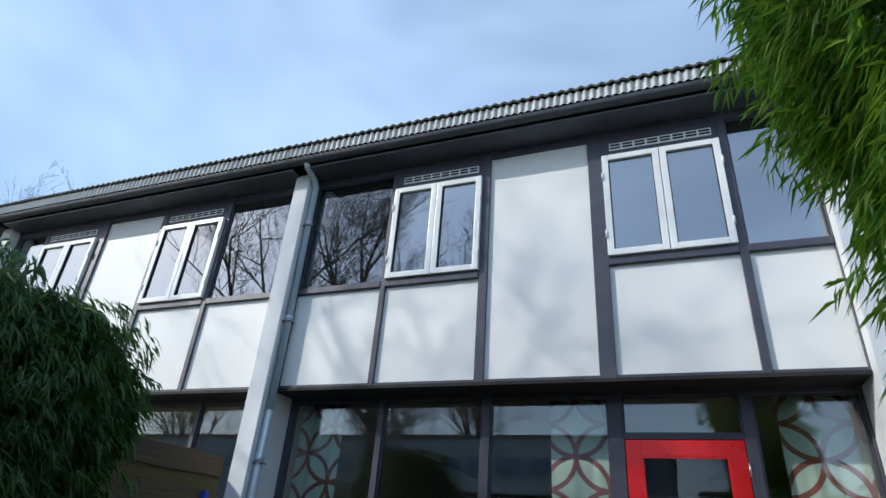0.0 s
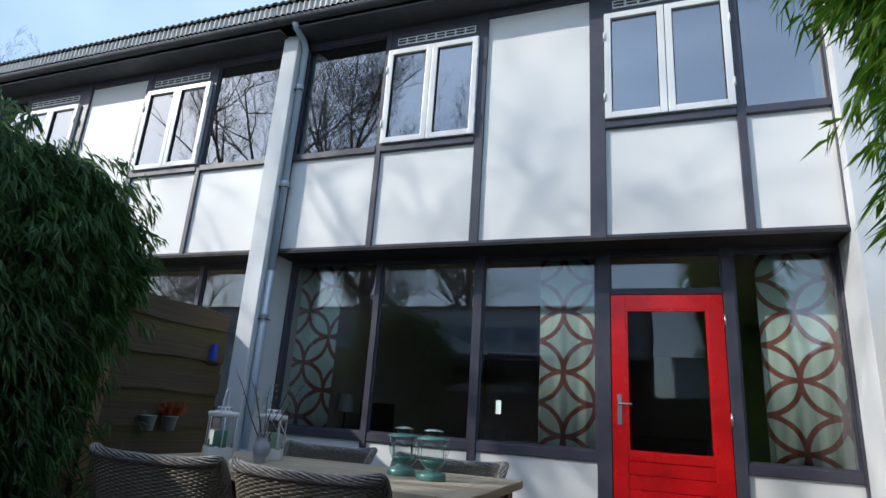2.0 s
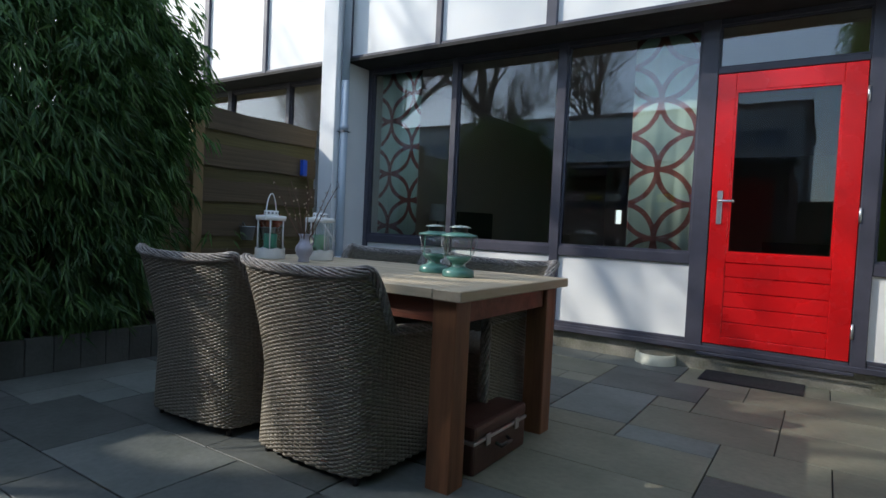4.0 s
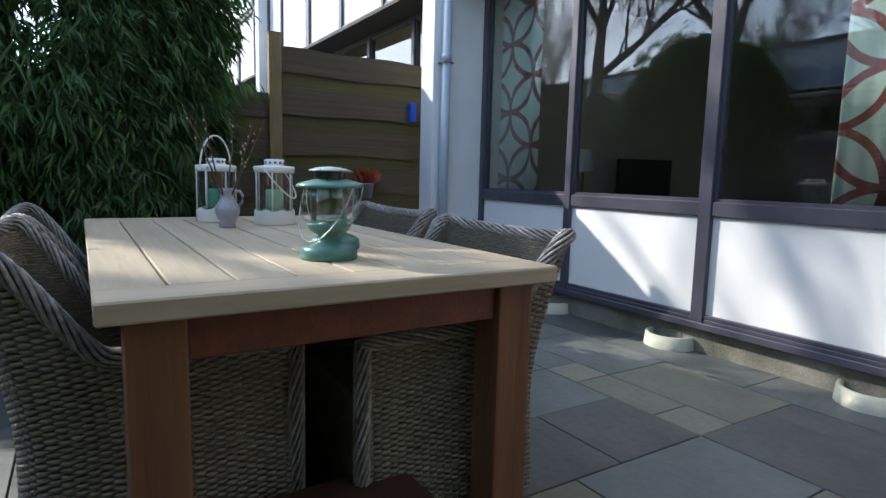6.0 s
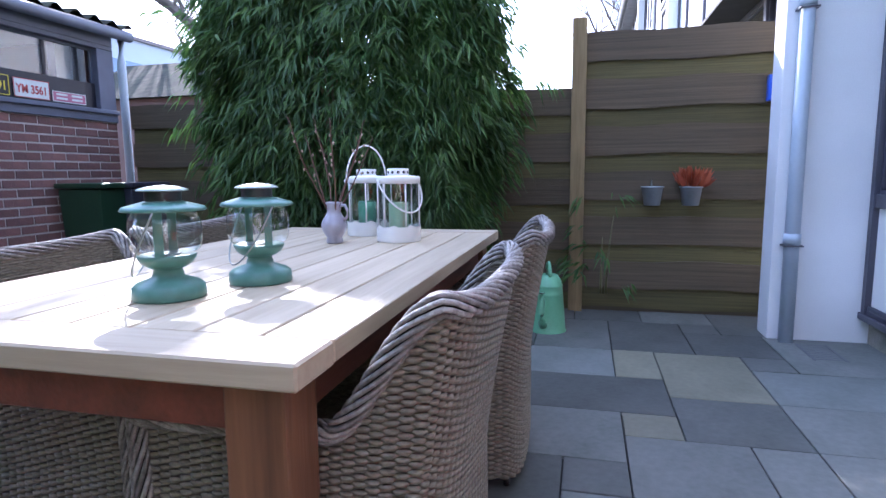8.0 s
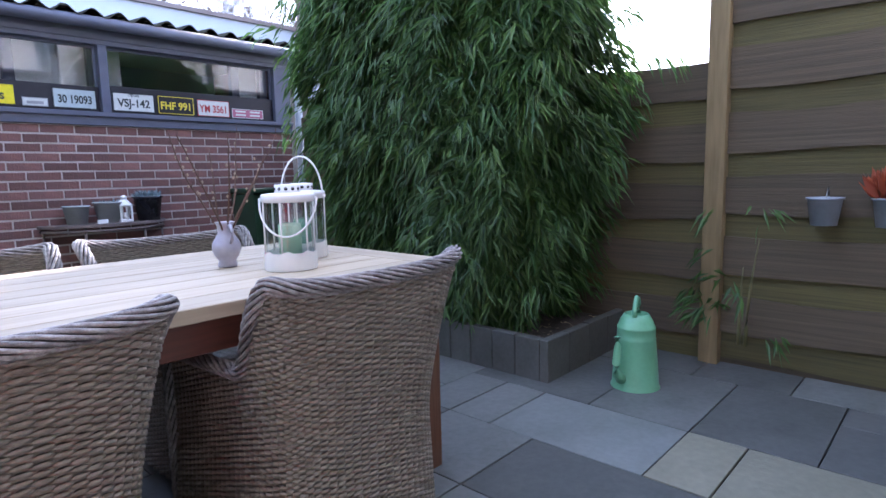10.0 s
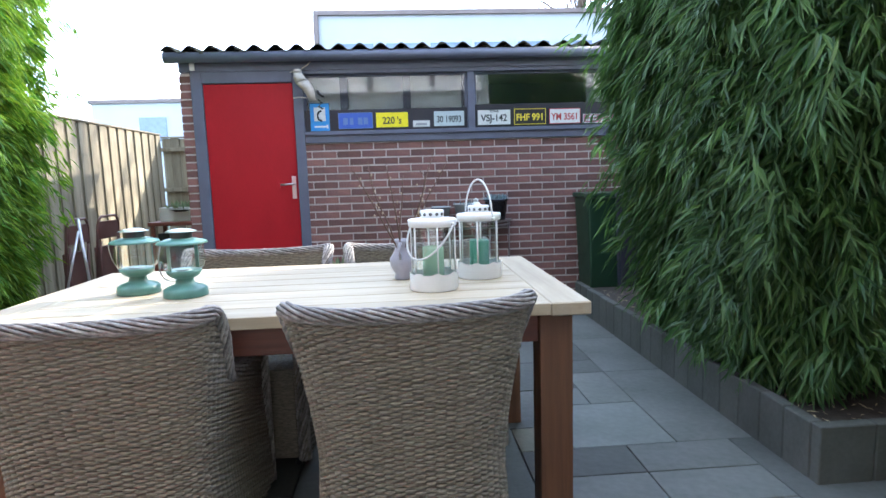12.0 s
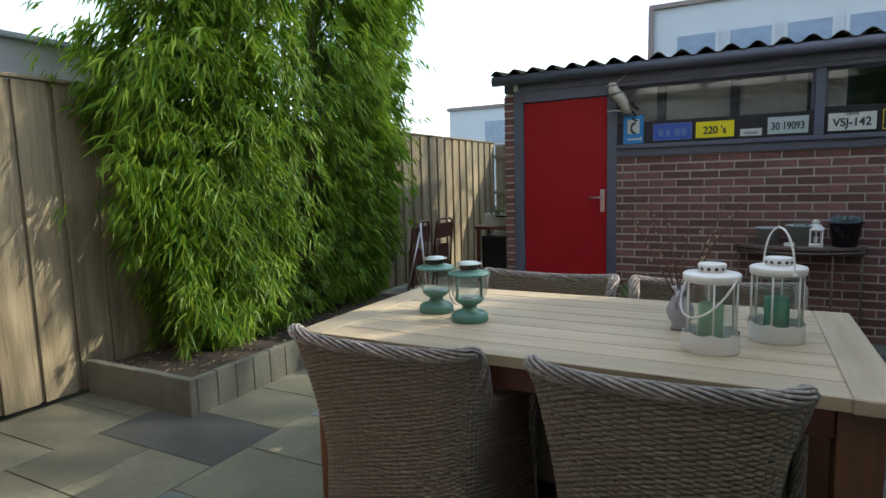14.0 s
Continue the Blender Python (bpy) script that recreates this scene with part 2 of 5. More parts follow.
M_CHAIRBROWN = mat("brown_folding_chair_paint", (0.12, 0.05, 0.04), 0.4, var=0.2)
M_STATUE = mat("pale_bird_figure", (0.48, 0.44, 0.38), 0.7, var=0.25, scale=30)
M_VENT = mat("dark_vent_metal", (0.05, 0.06, 0.06), 0.4, metal=0.5, var=0.3)
M_CASE = mat("brown_case_leather", (0.075, 0.030, 0.020), 0.45, var=0.4, scale=9, bump=0.25, bscale=140)
M_CERAM = mat("cream_stoneware", (0.55, 0.54, 0.42), 0.6, var=0.2, scale=10)
M_GLASS = glass("window_glass", (0.92, 0.95, 0.94), 0.10)
M_GLASS_DOOR = glass("door_glass", (0.85, 0.88, 0.87), 0.045)
M_GLASS_SHED = glass("shed_window_glass", (0.86, 0.88, 0.88), 0.07)
# cream reflection in the shed windows, put into a sheet's colour
M_REFLECT_SHEET = mat("cream_reflection_sheet", (0.60, 0.58, 0.54), 0.9, var=0.2, scale=3)
# dark tint puts the dimness of the bedrooms into the glass colour
M_GLASS_UP = glass("upper_window_glass", (0.40, 0.46, 0.50), 0.36)
M_JAR = glass("lantern_glass", (0.90, 0.94, 0.93), 0.10)
PRINT = {}
for nm, c in (("plate_blue", (0.03, 0.10, 0.45)), ("plate_yellow", (0.80, 0.70, 0.01)), ("plate_white", (0.62, 0.66, 0.64)),
              ("plate_pale", (0.46, 0.56, 0.58)), ("plate_black", (0.012, 0.012, 0.015)), ("plate_pink", (0.45, 0.14, 0.22)),
              ("sign_blue", (0.01, 0.25, 0.62)), ("ink_dark", (0.02, 0.03, 0.03)), ("ink_yellow", (0.75, 0.60, 0.05)),
              ("ink_red", (0.45, 0.05, 0.05)), ("ink_grey", (0.30, 0.32, 0.34)), ("ink_faded", (0.10, 0.19, 0.42)), ("board_black", (0.012, 0.012, 0.02))):
    PRINT[nm] = mat(nm, c, 0.45, var=0.15, scale=30, bump=0.02)


def curtain_mat():
    """Pale green cloth printed with overlapping red-brown rings, 0.28 m in radius."""
    m = bpy.data.materials.new("ring_print_cloth")
    m.use_nodes = True
    n, l = m.node_tree.nodes, m.node_tree.links
    b = n["Principled BSDF"]; b.inputs["Roughness"].default_value = 0.9
    uv = n.new("ShaderNodeTexCoord"); sp = n.new("ShaderNodeSeparateXYZ")
    l.new(uv.outputs["UV"], sp.inputs[0])

    def op(kind, a, c=None):
        q = n.new("ShaderNodeMath"); q.operation = kind
        for i, v in ((0, a), (1, c)):
            if v is None:
                continue
            if isinstance(v, float):
                q.inputs[i].default_value = v
            else:
                l.new(v, q.inputs[i])
        return q.outputs[0]
    rings = None
    for ox, oy in ((0.0, 0.28), (0.28, 0.0)):
        x = op("SUBTRACT", op("FLOORED_MODULO", op("ADD", sp.outputs[0], 56.28 - ox), 0.56), 0.28)
        y = op("SUBTRACT", op("FLOORED_MODULO", op("ADD", sp.outputs[1], 56.28 - oy), 0.56), 0.28)
        d = op("SQRT", op("ADD", op("MULTIPLY", x, x), op("MULTIPLY", y, y)))
        r = op("LESS_THAN", op("ABSOLUTE", op("SUBTRACT", d, 0.28)), 0.021)
        rings = r if rings is None else op("MAXIMUM", rings, r)
    mx = n.new("ShaderNodeMixRGB"); mx.inputs[1].default_value = (0.50, 0.60, 0.50, 1); mx.inputs[2].default_value = (0.24, 0.075, 0.06, 1)
    l.new(rings, mx.inputs[0]); l.new(mx.outputs[0], b.inputs["Base Color"])
    w = n.new("ShaderNodeTexNoise"); w.inputs["Scale"].default_value = 300
    bp = n.new("ShaderNodeBump"); bp.inputs["Strength"].default_value = 0.2; bp.inputs["Distance"].default_value = 0.005
    l.new(w.outputs["Fac"], bp.inputs["Height"]); l.new(bp.outputs[0], b.inputs["Normal"])
    return m


M_CURTAIN = curtain_mat()


# ---- mesh helpers ----
def box(bm, x0, y0, z0, x1, y1, z1, bevel=0.0):
    m = Matrix.Translation(((x0 + x1) / 2, (y0 + y1) / 2, (z0 + z1) / 2)) @ Matrix.Diagonal((abs(x1 - x0), abs(y1 - y0), abs(z1 - z0), 1))
    r = bmesh.ops.create_cube(bm, size=1, matrix=m)
    if bevel:
        es = list({e for v in r["verts"] for e in v.link_edges})
        bmesh.ops.bevel(bm, geom=es, offset=bevel, segments=1 if bevel < 0.006 else 2, affect="EDGES", profile=0.6)
    return bm


def boxes(items, bevel=0.0):
    bm = bmesh.new()
    for it in items:
        box(bm, *it, bevel=bevel)
    return bm


def lathe(profile, seg=28, at=(0, 0, 0), bm=None, squash=1.0):
    bm = bm or bmesh.new()
    rings = []
    for r, z in profile:
        rings.append([bm.verts.new((at[0] + r * math.cos(2 * math.pi * i / seg), at[1] + squash * r * math.sin(2 * math.pi * i / seg), at[2] + z)) for i in range(seg)])
    for a, b in zip(rings, rings[1:]):
        for i in range(seg):
            bm.faces.new((a[i], a[(i + 1) % seg], b[(i + 1) % seg], b[i])).smooth = True
    return bm


def tube(points, r, seg=8, bm=None, r1=None, cap=True):
    """A round bar along points, its radius going from r to r1."""
    bm = bm or bmesh.new()
    pts = [Vector(p) for p in points]
    rings, n = [], len(pts)
    up = Vector((0, 0, 1))
    for i, p in enumerate(pts):
        t = (pts[min(i + 1, n - 1)] - pts[max(i - 1, 0)]).normalized()
        a = t.cross(up)
        if a.length < 0.05:
            a = t.cross(Vector((0, 1, 0)))
        a.normalize(); b = t.cross(a)
        rr = r if r1 is None else r + (r1 - r) * i / max(1, n - 1)
        rings.append([bm.verts.new(p + rr * (math.cos(2 * math.pi * k / seg) * a + math.sin(2 * math.pi * k / seg) * b)) for k in range(seg)])
    for a, b in zip(rings, rings[1:]):
        for i in range(seg):
            bm.faces.new((a[i], a[(i + 1) % seg], b[(i + 1) % seg], b[i])).smooth = True
    if cap and seg > 2:
        bm.faces.new(list(reversed(rings[0]))); bm.faces.new(rings[-1])
    return bm


def part(name, bm, material, parent=None, label="", kind=""):
    me = bpy.data.meshes.new(name)
    bmesh.ops.recalc_face_normals(bm, faces=bm.faces)
    bm.to_mesh(me); bm.free()
    me.materials.append(material)
    ob = new(name, me)
    ob.parent = parent
    return tagged(ob, label, kind=kind)


def thing(name, label, category, group="", at=(0, 0, 0), kind=""):
    ob = new(name)
    ob.location = at
    ob.empty_display_size = 0.1
    return tagged(ob, label, category, group, kind)


def structure(name, bm, material, label, category):
    ob = part(name, bm, material)
    return tagged(ob, label, category, kind="structure")


def arr_mesh(name, verts, faces, material, parent=None, smooth=True):
    me = bpy.data.meshes.new(name)
    verts = np.asarray(verts, np.float32); faces = np.asarray(faces, np.int32)
    k = faces.shape[1]
    me.vertices.add(len(verts)); me.vertices.foreach_set("co", verts.ravel())
    me.loops.add(faces.size); me.loops.foreach_set("vertex_index", faces.ravel())
    me.polygons.add(len(faces))
    me.polygons.foreach_set("loop_start", np.arange(0, faces.size, k, dtype=np.int32))
    me.polygons.foreach_set("use_smooth", np.full(len(faces), smooth, bool))
    me.update(calc_edges=True)
    me.materials.append(material)
    ob = new(name, me)
    ob.parent = parent
    return ob


def text_mesh(body, size, material, parent, loc, rot, name="lettering", width=None):
    cu = bpy.data.curves.new("lettering", "FONT")
    cu.body, cu.size, cu.extrude, cu.align_x, cu.align_y = body, size, 0.001, "CENTER", "CENTER"
    cu.offset = size * 0.022
    tmp = bpy.data.objects.new("tmp", cu)
    scene.collection.objects.link(tmp)
    me = bpy.data.meshes.new_from_object(tmp.evaluated_get(bpy.context.evaluated_depsgraph_get()))
    bpy.data.objects.remove(tmp)
    xs = [v.co.x for v in me.vertices]
    if width and xs:
        k = width / (max(xs) - min(xs))
        for v in me.vertices:
            v.co.x *= k
    me.materials.clear(); me.materials.append(material)
    ob = new(name, me)
    ob.parent = parent
    ob.matrix_basis = pose(*loc, *rot)
    return ob


# ---- ground ----
structure("ground", boxes([(-400, -400, -0.3, 400, 400, -0.03)]), mat("garden_earth", (0.09, 0.085, 0.06), 0.95, col2=(0.05, 0.07, 0.03), scale=0.4, bump=0.4, bscale=10),
          "bare earth and rough grass around the garden", "ground")
pavement = structure("pavement", boxes([(-0.62, -9.6, -0.028, 5.42, 0.03, -0.012)]), M_JOINT, "patio of slate-grey slabs with dark joints", "pavement")

# ---- the house row ----
FY = -0.35                 # face of the upper storey
UP0, UP1 = 2.65, 5.22      # its bottom and top


def house(x, label, ours=False, mirrored=False):
    """One terraced house, five bays wide, 5.26 m between its party walls."""
    h = thing("terraced_house", label, "house", "row of terraced houses", at=(x, 0, 0))
    H_ = 5.26
    wall_bits = [(-0.20, -0.51, 0.0, 0.0, 8.0, 5.26)]
    wall = part("party_wall", boxes(wall_bits, 0.006), M_WALL, h, "white rendered party wall")
    for xa, xb in ((0.0, 0.05), (H_ - 0.03, H_)):
        part("side_wall", boxes([(xa, 0.06, 0.0, xb, 7.9, 5.15)]), M_ROOM, h)
    part("back_wall", boxes([(0.05, 7.9, 0.0, 0.2, 8.0, 5.2), (0.42, 7.9, 0.0, H_ - .03, 8.0, 5.2), (0.2, 7.9, 0, 0.28, 8.0, 5.2), (0.28, 7.9, 0, 0.42, 8.0, 1.25), (0.28, 7.9, 1.55, 0.42, 8.0, 5.2)]), M_ROOM, h)
    part("room_floor", boxes([(0.05, 0.06, 0.12, H_ - .03, 7.9, 0.2)]), M_ROOMDK, h)
    # separate near-black sheet: the shade below the upper storey as colour
    part("overhang", boxes([(0.0, FY + 0.031, UP0 - 0.022, H_, 0.055, UP0 + 0.06)]), M_DARK, h, "underside of the overhanging storey, shade put into its dark colour")
    part("upper_floor", boxes([(0.05, 0.06, UP0 - 0.02, H_ - .03, 7.9, UP0 + 0.2)]), M_ROOM, h)
    # wall in the dark floor colour, which stands in for the unlit bedroom
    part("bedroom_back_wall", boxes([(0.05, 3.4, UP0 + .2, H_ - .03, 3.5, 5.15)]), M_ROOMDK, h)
    part("upper_ceiling", boxes([(0.0, FY + 0.05, 5.16, H_, 7.9, 5.24)]), M_ROOM, h)
    part("plinth", boxes([(0.0, 0.03, -0.02, H_, 0.10, 0.15)]), M_CONC, h, "stained concrete plinth")
    # lower frame: uprights and rails butt against each other
    ups = [(0.0, 0.05), (1.07, 1.13), (2.16, 2.24), (3.31, 3.43), (4.35, 4.44), (5.20, 5.26)]
    fr = [(a, -0.02, 0.15, b, 0.06, 2.63) for a, b in ups]
    for (a, b), (c, d) in zip(ups, ups[1:]):
        door = a == 3.31
        fr.append((b, -0.012, 0.15, c, 0.055, 0.21))
        fr.append((b, -0.012, 2.59, c, 0.055, 2.63))
        if door:
            fr.append((b, -0.012, 2.225, c, 0.055, 2.27))
        else:
            fr.append((b, -0.012, 0.80, c, 0.055, 0.88))
            fr.append((b, -0.010, 0.21, c, 0.055, 0.235))
    fr.append((0.0, -0.035, 0.15, H_, -0.021, 0.19))
    part("ground_floor_frame", boxes(fr, 0.004), M_FRAME, h, "dark grey painted timber frame")
    for (a, b), (c, d) in zip(ups, ups[1:]):
        if a != 3.31:
            part("infill_panel", boxes([(b, 0.012, 0.235, c, 0.03, 0.80)]), M_PANEL, h, "white glossy infill panel")
            w = part("window", boxes([(b, 0.006, 0.88, b + .018, 0.04, 2.59), (c - .018, 0.006, 0.88, c, 0.04, 2.59),
                                      (b + .018, 0.006, 0.88, c - .018, 0.04, 0.90), (b + .018, 0.006, 2.572, c - .018, 0.04, 2.59)]), M_FRAME, h, "tall fixed window in a dark frame")
            p = part("pane", boxes([(b + .018, 0.02, 0.90, c - .018, 0.026, 2.572)]), M_GLASS, w)
            p.visible_shadow = False
    w = part("transom_window", boxes([(3.43, 0.006, 2.285, 3.444, .04, 2.575), (4.336, 0.006, 2.285, 4.35, .04, 2.575), (3.43, 0.006, 2.27, 4.35, 0.04, 2.285), (3.43, 0.006, 2.575, 4.35, 0.04, 2.59)]), M_FRAME, h)
    part("pane", boxes([(3.43, 0.02, 2.285, 4.35, 0.026, 2.575)]), M_GLASS, w).visible_shadow = False
    # red door
    d0, d1, z0, z1 = 3.435, 4.345, 0.215, 2.22
    g0, g1, gz0, gz1 = 3.56, 4.215, 0.90, 2.09
    bm = boxes([(d0, -0.015, z0, g0, 0.03, z1), (g1, -0.015, z0, d1, 0.03, z1), (g0, -0.015, gz1, g1, 0.03, z1), (g0, -0.015, z0, g1, 0.03, z0 + 0.06), (g0, -0.015, gz0 - .07, g1, 0.03, gz0)], 0.004)
    boards_ = []
    zz = z0 + 0.06
    while zz < gz0 - 0.075:
        ze = min(zz + 0.112, gz0 - 0.072)
        boards_.append((g0, -0.010, zz + 0.003, g1, -0.001, ze - 0.003))
        zz += 0.112
    box(bm, g0, 0.0, z0 + .06, g1, 0.02, gz0 - .07)
    door = part("door", bm, M_RED if ours else M_FRAME, h, "closed red half-glazed door with boarded lower half" if ours else "closed dark door")
    for q in boards_:
        part("board", boxes([q], 0.003), M_RED if ours else M_FRAME, door)
    part("door_pane", boxes([(g0, 0.0, gz0, g1, 0.006, gz1)]), M_GLASS_DOOR, door).visible_shadow = False
    part("bead", boxes([(g0, -0.012, gz0, g0 + .014, 0.0, gz1), (g1 - .014, -0.012, gz0, g1, 0.0, gz1), (g0 + .014, -0.012, gz0, g1 - .014, 0.0, gz0 + .014), (g0 + .014, -0.012, gz1 - .014, g1 - .014, 0.0, gz1)]), M_RED if ours else M_FRAME, door)
    bm = boxes([(3.478, -0.024, 1.11, 3.514, -0.016, 1.36)], 0.003)
    tube([(3.496, -0.03, 1.28), (3.496, -0.07, 1.28), (3.51, -0.075, 1.28), (3.60, -0.075, 1.28)], 0.009, 8, bm)
    part("handle", bm, M_STEEL, door, "brushed steel lever handle on a plate")
    for hz in (0.42, 1.2, 2.0):
        part("hinge", tube([(4.352, -0.022, hz - .05), (4.352, -0.022, hz + .05)], 0.009, 8), M_STEEL, door, "steel door hinge")
    part("door_sill", boxes([(3.40, -0.045, 0.125, 4.38, -0.0355, 0.15)], 0.004), M_FRAME, h)
    # upper frame
    U = [(0.0, 0.05), (1.09, 1.15), (2.18, 2.27), (3.30, 3.44), (4.52, 4.59), (5.21, 5.26)]
    fr = [(a, FY - 0.02, UP0, b, FY + 0.06, UP1) for a, b in U]
    SILL = (3.70, 3.77)
    for i, ((a, b), (c, d)) in enumerate(zip(U, U[1:])):
        fr.append((b, FY - 0.012, UP0, c, FY + 0.055, UP0 + 0.03))
        fr.append((b, FY - 0.012, 5.14, c, FY + 0.055, UP1))
        if i != 2:
            fr.append((b, FY - 0.03, SILL[0], c, FY + 0.055, SILL[1]))
        if i in (1, 3):
            fr.append((b, FY - 0.012, 4.92, c, FY + 0.055, 5.14))
    part("upper_frame", boxes(fr, 0.004), M_FRAME, h, "dark grey painted timber frame")
    # black strip draws the shade line along the bottom edge
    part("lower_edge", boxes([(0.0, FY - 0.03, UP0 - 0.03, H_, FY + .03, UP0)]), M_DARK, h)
    for i, ((a, b), (c, d)) in enumerate(zip(U, U[1:])):
        if i == 2:
            part("infill_panel", boxes([(b, FY + 0.012, UP0 + .03, c, FY + 0.03, 5.14)]), M_PANEL, h, "tall white glossy infill panel")
            continue
        part("infill_panel", boxes([(b, FY + 0.012, UP0 + .03, c, FY + 0.03, SILL[0])]), M_PANEL, h, "white glossy infill panel")
        if i in (0, 4):
            w = part("window", boxes([(b, FY + .006, SILL[1], b + .016, FY + .04, 5.14), (c - .016, FY + .006, SILL[1], c, FY + .04, 5.14), (b + .016, FY + .006, 5.125, c - .016, FY + .04, 5.14), (b + .016, FY + .006, SILL[1], c - .016, FY + .04, SILL[1] + .014)]), M_FRAME, h, "fixed upper window in a dark frame")
            part("pane", boxes([(b + .016, FY + .02, SILL[1], c - .016, FY + .026, 5.14)]), M_GLASS_UP, w).visible_shadow = False
        else:
            # vent grille over a pair of white casements
            v = part("vent_grille", boxes([(b + .08, FY - .022, 4.985, c - .05, FY - .013, 5.07)]), M_WHITE, h, "white slotted ventilation grille")
            k = 8
            wv = (c - .05 - b - .08) / k
            for j in range(k):
                for zz in (5.0, 5.034):
                    part("slot", boxes([(b + .09 + j * wv, FY - .026, zz, b + .07 + (j + 1) * wv, FY - .0225, zz + .02)]), M_DARK, v)
            mid = (b + c) / 2
            for s0, s1 in ((b, mid - .003), (mid + .003, c)):
                f = 0.062
                z0_, z1_ = 3.78, 4.91
                bm = boxes([(s0, FY - .06, z0_, s0 + f, FY - .005, z1_), (s1 - f, FY - .06, z0_, s1, FY - .005, z1_),
                            (s0 + f, FY - .06, z0_, s1 - f, FY - .005, z0_ + f), (s0 + f, FY - .06, z1_ - f, s1 - f, FY - .005, z1_)], 0.006)
                w = part("casement_window", bm, M_WHITE, h, "closed white-framed casement window")
                part("pane", boxes([(s0 + f, FY - .03, z0_ + f, s1 - f, FY - .024, z1_ - f)]), M_GLASS_UP, w).visible_shadow = False
                part("glazing_gasket", boxes([(s0 + f, FY - .05, z0_ + f, s0 + f + .008, FY - .03, z1_ - f), (s1 - f - .008, FY - .05, z0_ + f, s1 - f, FY - .03, z1_ - f)]), M_DARK, w)
                hx = s0 if s0 == b else s1
                for hz in (4.0, 4.65):
                    part("hinge", tube([(hx, FY - .066, hz - .04), (hx, FY - .066, hz + .04)], 0.009, 8), M_WHITE, w)
    # eaves, gutter, roof
    part("soffit", boxes([(0.0, -0.66, 5.235, H_, FY + .05, 5.26), (0.0, FY - .03, UP1, H_, FY + .05, 5.235)]), M_ZINC, h, "dark painted soffit")
    bm = bmesh.new()
    n = 13
    ring0 = []
    for xx in (-0.2, H_):
        ring0.append([bm.verts.new((xx, -0.70 + 0.06 * math.cos(math.pi * k / (n - 1)), 5.345 - 0.065 * math.sin(math.pi * k / (n - 1)))) for k in range(n)])
    for k in range(n - 1):
        bm.faces.new((ring0[0][k], ring0[0][k + 1], ring0[1][k + 1], ring0[1][k])).smooth = True
    part("gutter", bm, M_ZINC, h, "dark zinc half-round gutter")
    for j in range(9):
        part("gutter_bracket", tube([(0.3 + j * 0.6, -0.64, 5.34), (0.3 + j * .6, -0.70, 5.272), (0.3 + j * .6, -0.768, 5.34)], 0.006, 5), M_ZINC, h)
    # corrugated strip at the eave and corrugated roof sheets
    p = 0.073
    nx = int((H_ + 0.2) / (p / 6))
    vs, fs = [], []
    for i in range(nx + 1):
        xx = -0.2 + i * p / 6
        o = 0.012 * math.sin(2 * math.pi * i / 6)
        vs += [(xx, -0.775 + o, 5.352), (xx, -0.775 + o, 5.478)]
        if i:
            fs.append((2 * i - 2, 2 * i, 2 * i + 1, 2 * i - 1))
    arr_mesh("eave_strip", vs, fs, M_RIB, h)
    p = 0.10
    vs, fs = [], []
    nx = int((H_ + 0.2) / (p / 8))
    for i in range(nx + 1):
        xx = -0.2 + i * p / 8
        o = 0.012 * math.sin(2 * math.pi * i / 8)
        for y_, z_ in ((-0.80, 5.485 + o), (-0.80, 5.515 + o), (4.0, 6.75 + o), (8.2, 5.6 + o)):
            vs.append((xx, y_, z_))
        if i:
            for k in range(3):
                a = 4 * (i - 1) + k
                fs.append((a, a + 4, a + 5, a + 1))
    arr_mesh("roof", vs, fs, M_ROOF, h)
    if mirrored:
        flip = Matrix.Translation((H_, 0, 0)) @ Matrix.Diagonal((-1, 1, 1, 1))
        for ob in h.children_recursive:
            if ob.name.split(".")[0] not in ("party_wall", "gutter", "eave_strip", "roof"):
                ob.data.transform(flip)
                ob.data.flip_normals()
    return h


ours = house(0.0, "white-panelled two-storey house with dark frames and a red back door", True)
for k in (-1, -2, -3, 1):
    house(5.42 * k, "white-panelled neighbouring house with dark frames", mirrored=k % 2 == 1)

# chimney capping on the party wall
ch = thing("chimney", "small brown brick chimney on the roof edge", "chimney", at=(4.72, -0.35, 5.52))
part("brick_stack", boxes([(-0.14, -0.12, -0.02, 0.14, 0.3, 0.2)], 0.005), M_BRICK, ch)
part("cap", boxes([(-0.18, -0.16, 0.2, 0.18, 0.34, 0.24)], 0.006), M_CONC, ch)

# rain pipe on the party wall
pipe = thing("rain_pipe", "grey plastic rain pipe on the white party wall", "pipe", at=(0.05, -0.42, 0))
part("lower_pipe", tube([(0, 0, 0.0), (0, 0, 2.42)], 0.04, 16), M_PIPE, pipe)
part("upper_pipe", tube([(0, 0, 2.40), (0, 0, 5.10), (0.0, -0.05, 5.18), (0, -0.22, 5.25), (0, -0.27, 5.30)], 0.037, 16), M_PIPE, pipe)
for z in (0.62, 1.95, 3.4, 4.6):
    part("collar", lathe([(0.039, -0.03), (0.046, -0.03), (0.046, 0.03), (0.039, 0.03)], 16, (0, 0, z)), M_PIPE, pipe)
    part("clip", boxes([(-0.05, -0.012, z - .045, -0.03, 0.012, z - .03), (-0.045, -.05, z - .045, 0.045, .05, z - .036)]), M_ZINC, pipe)

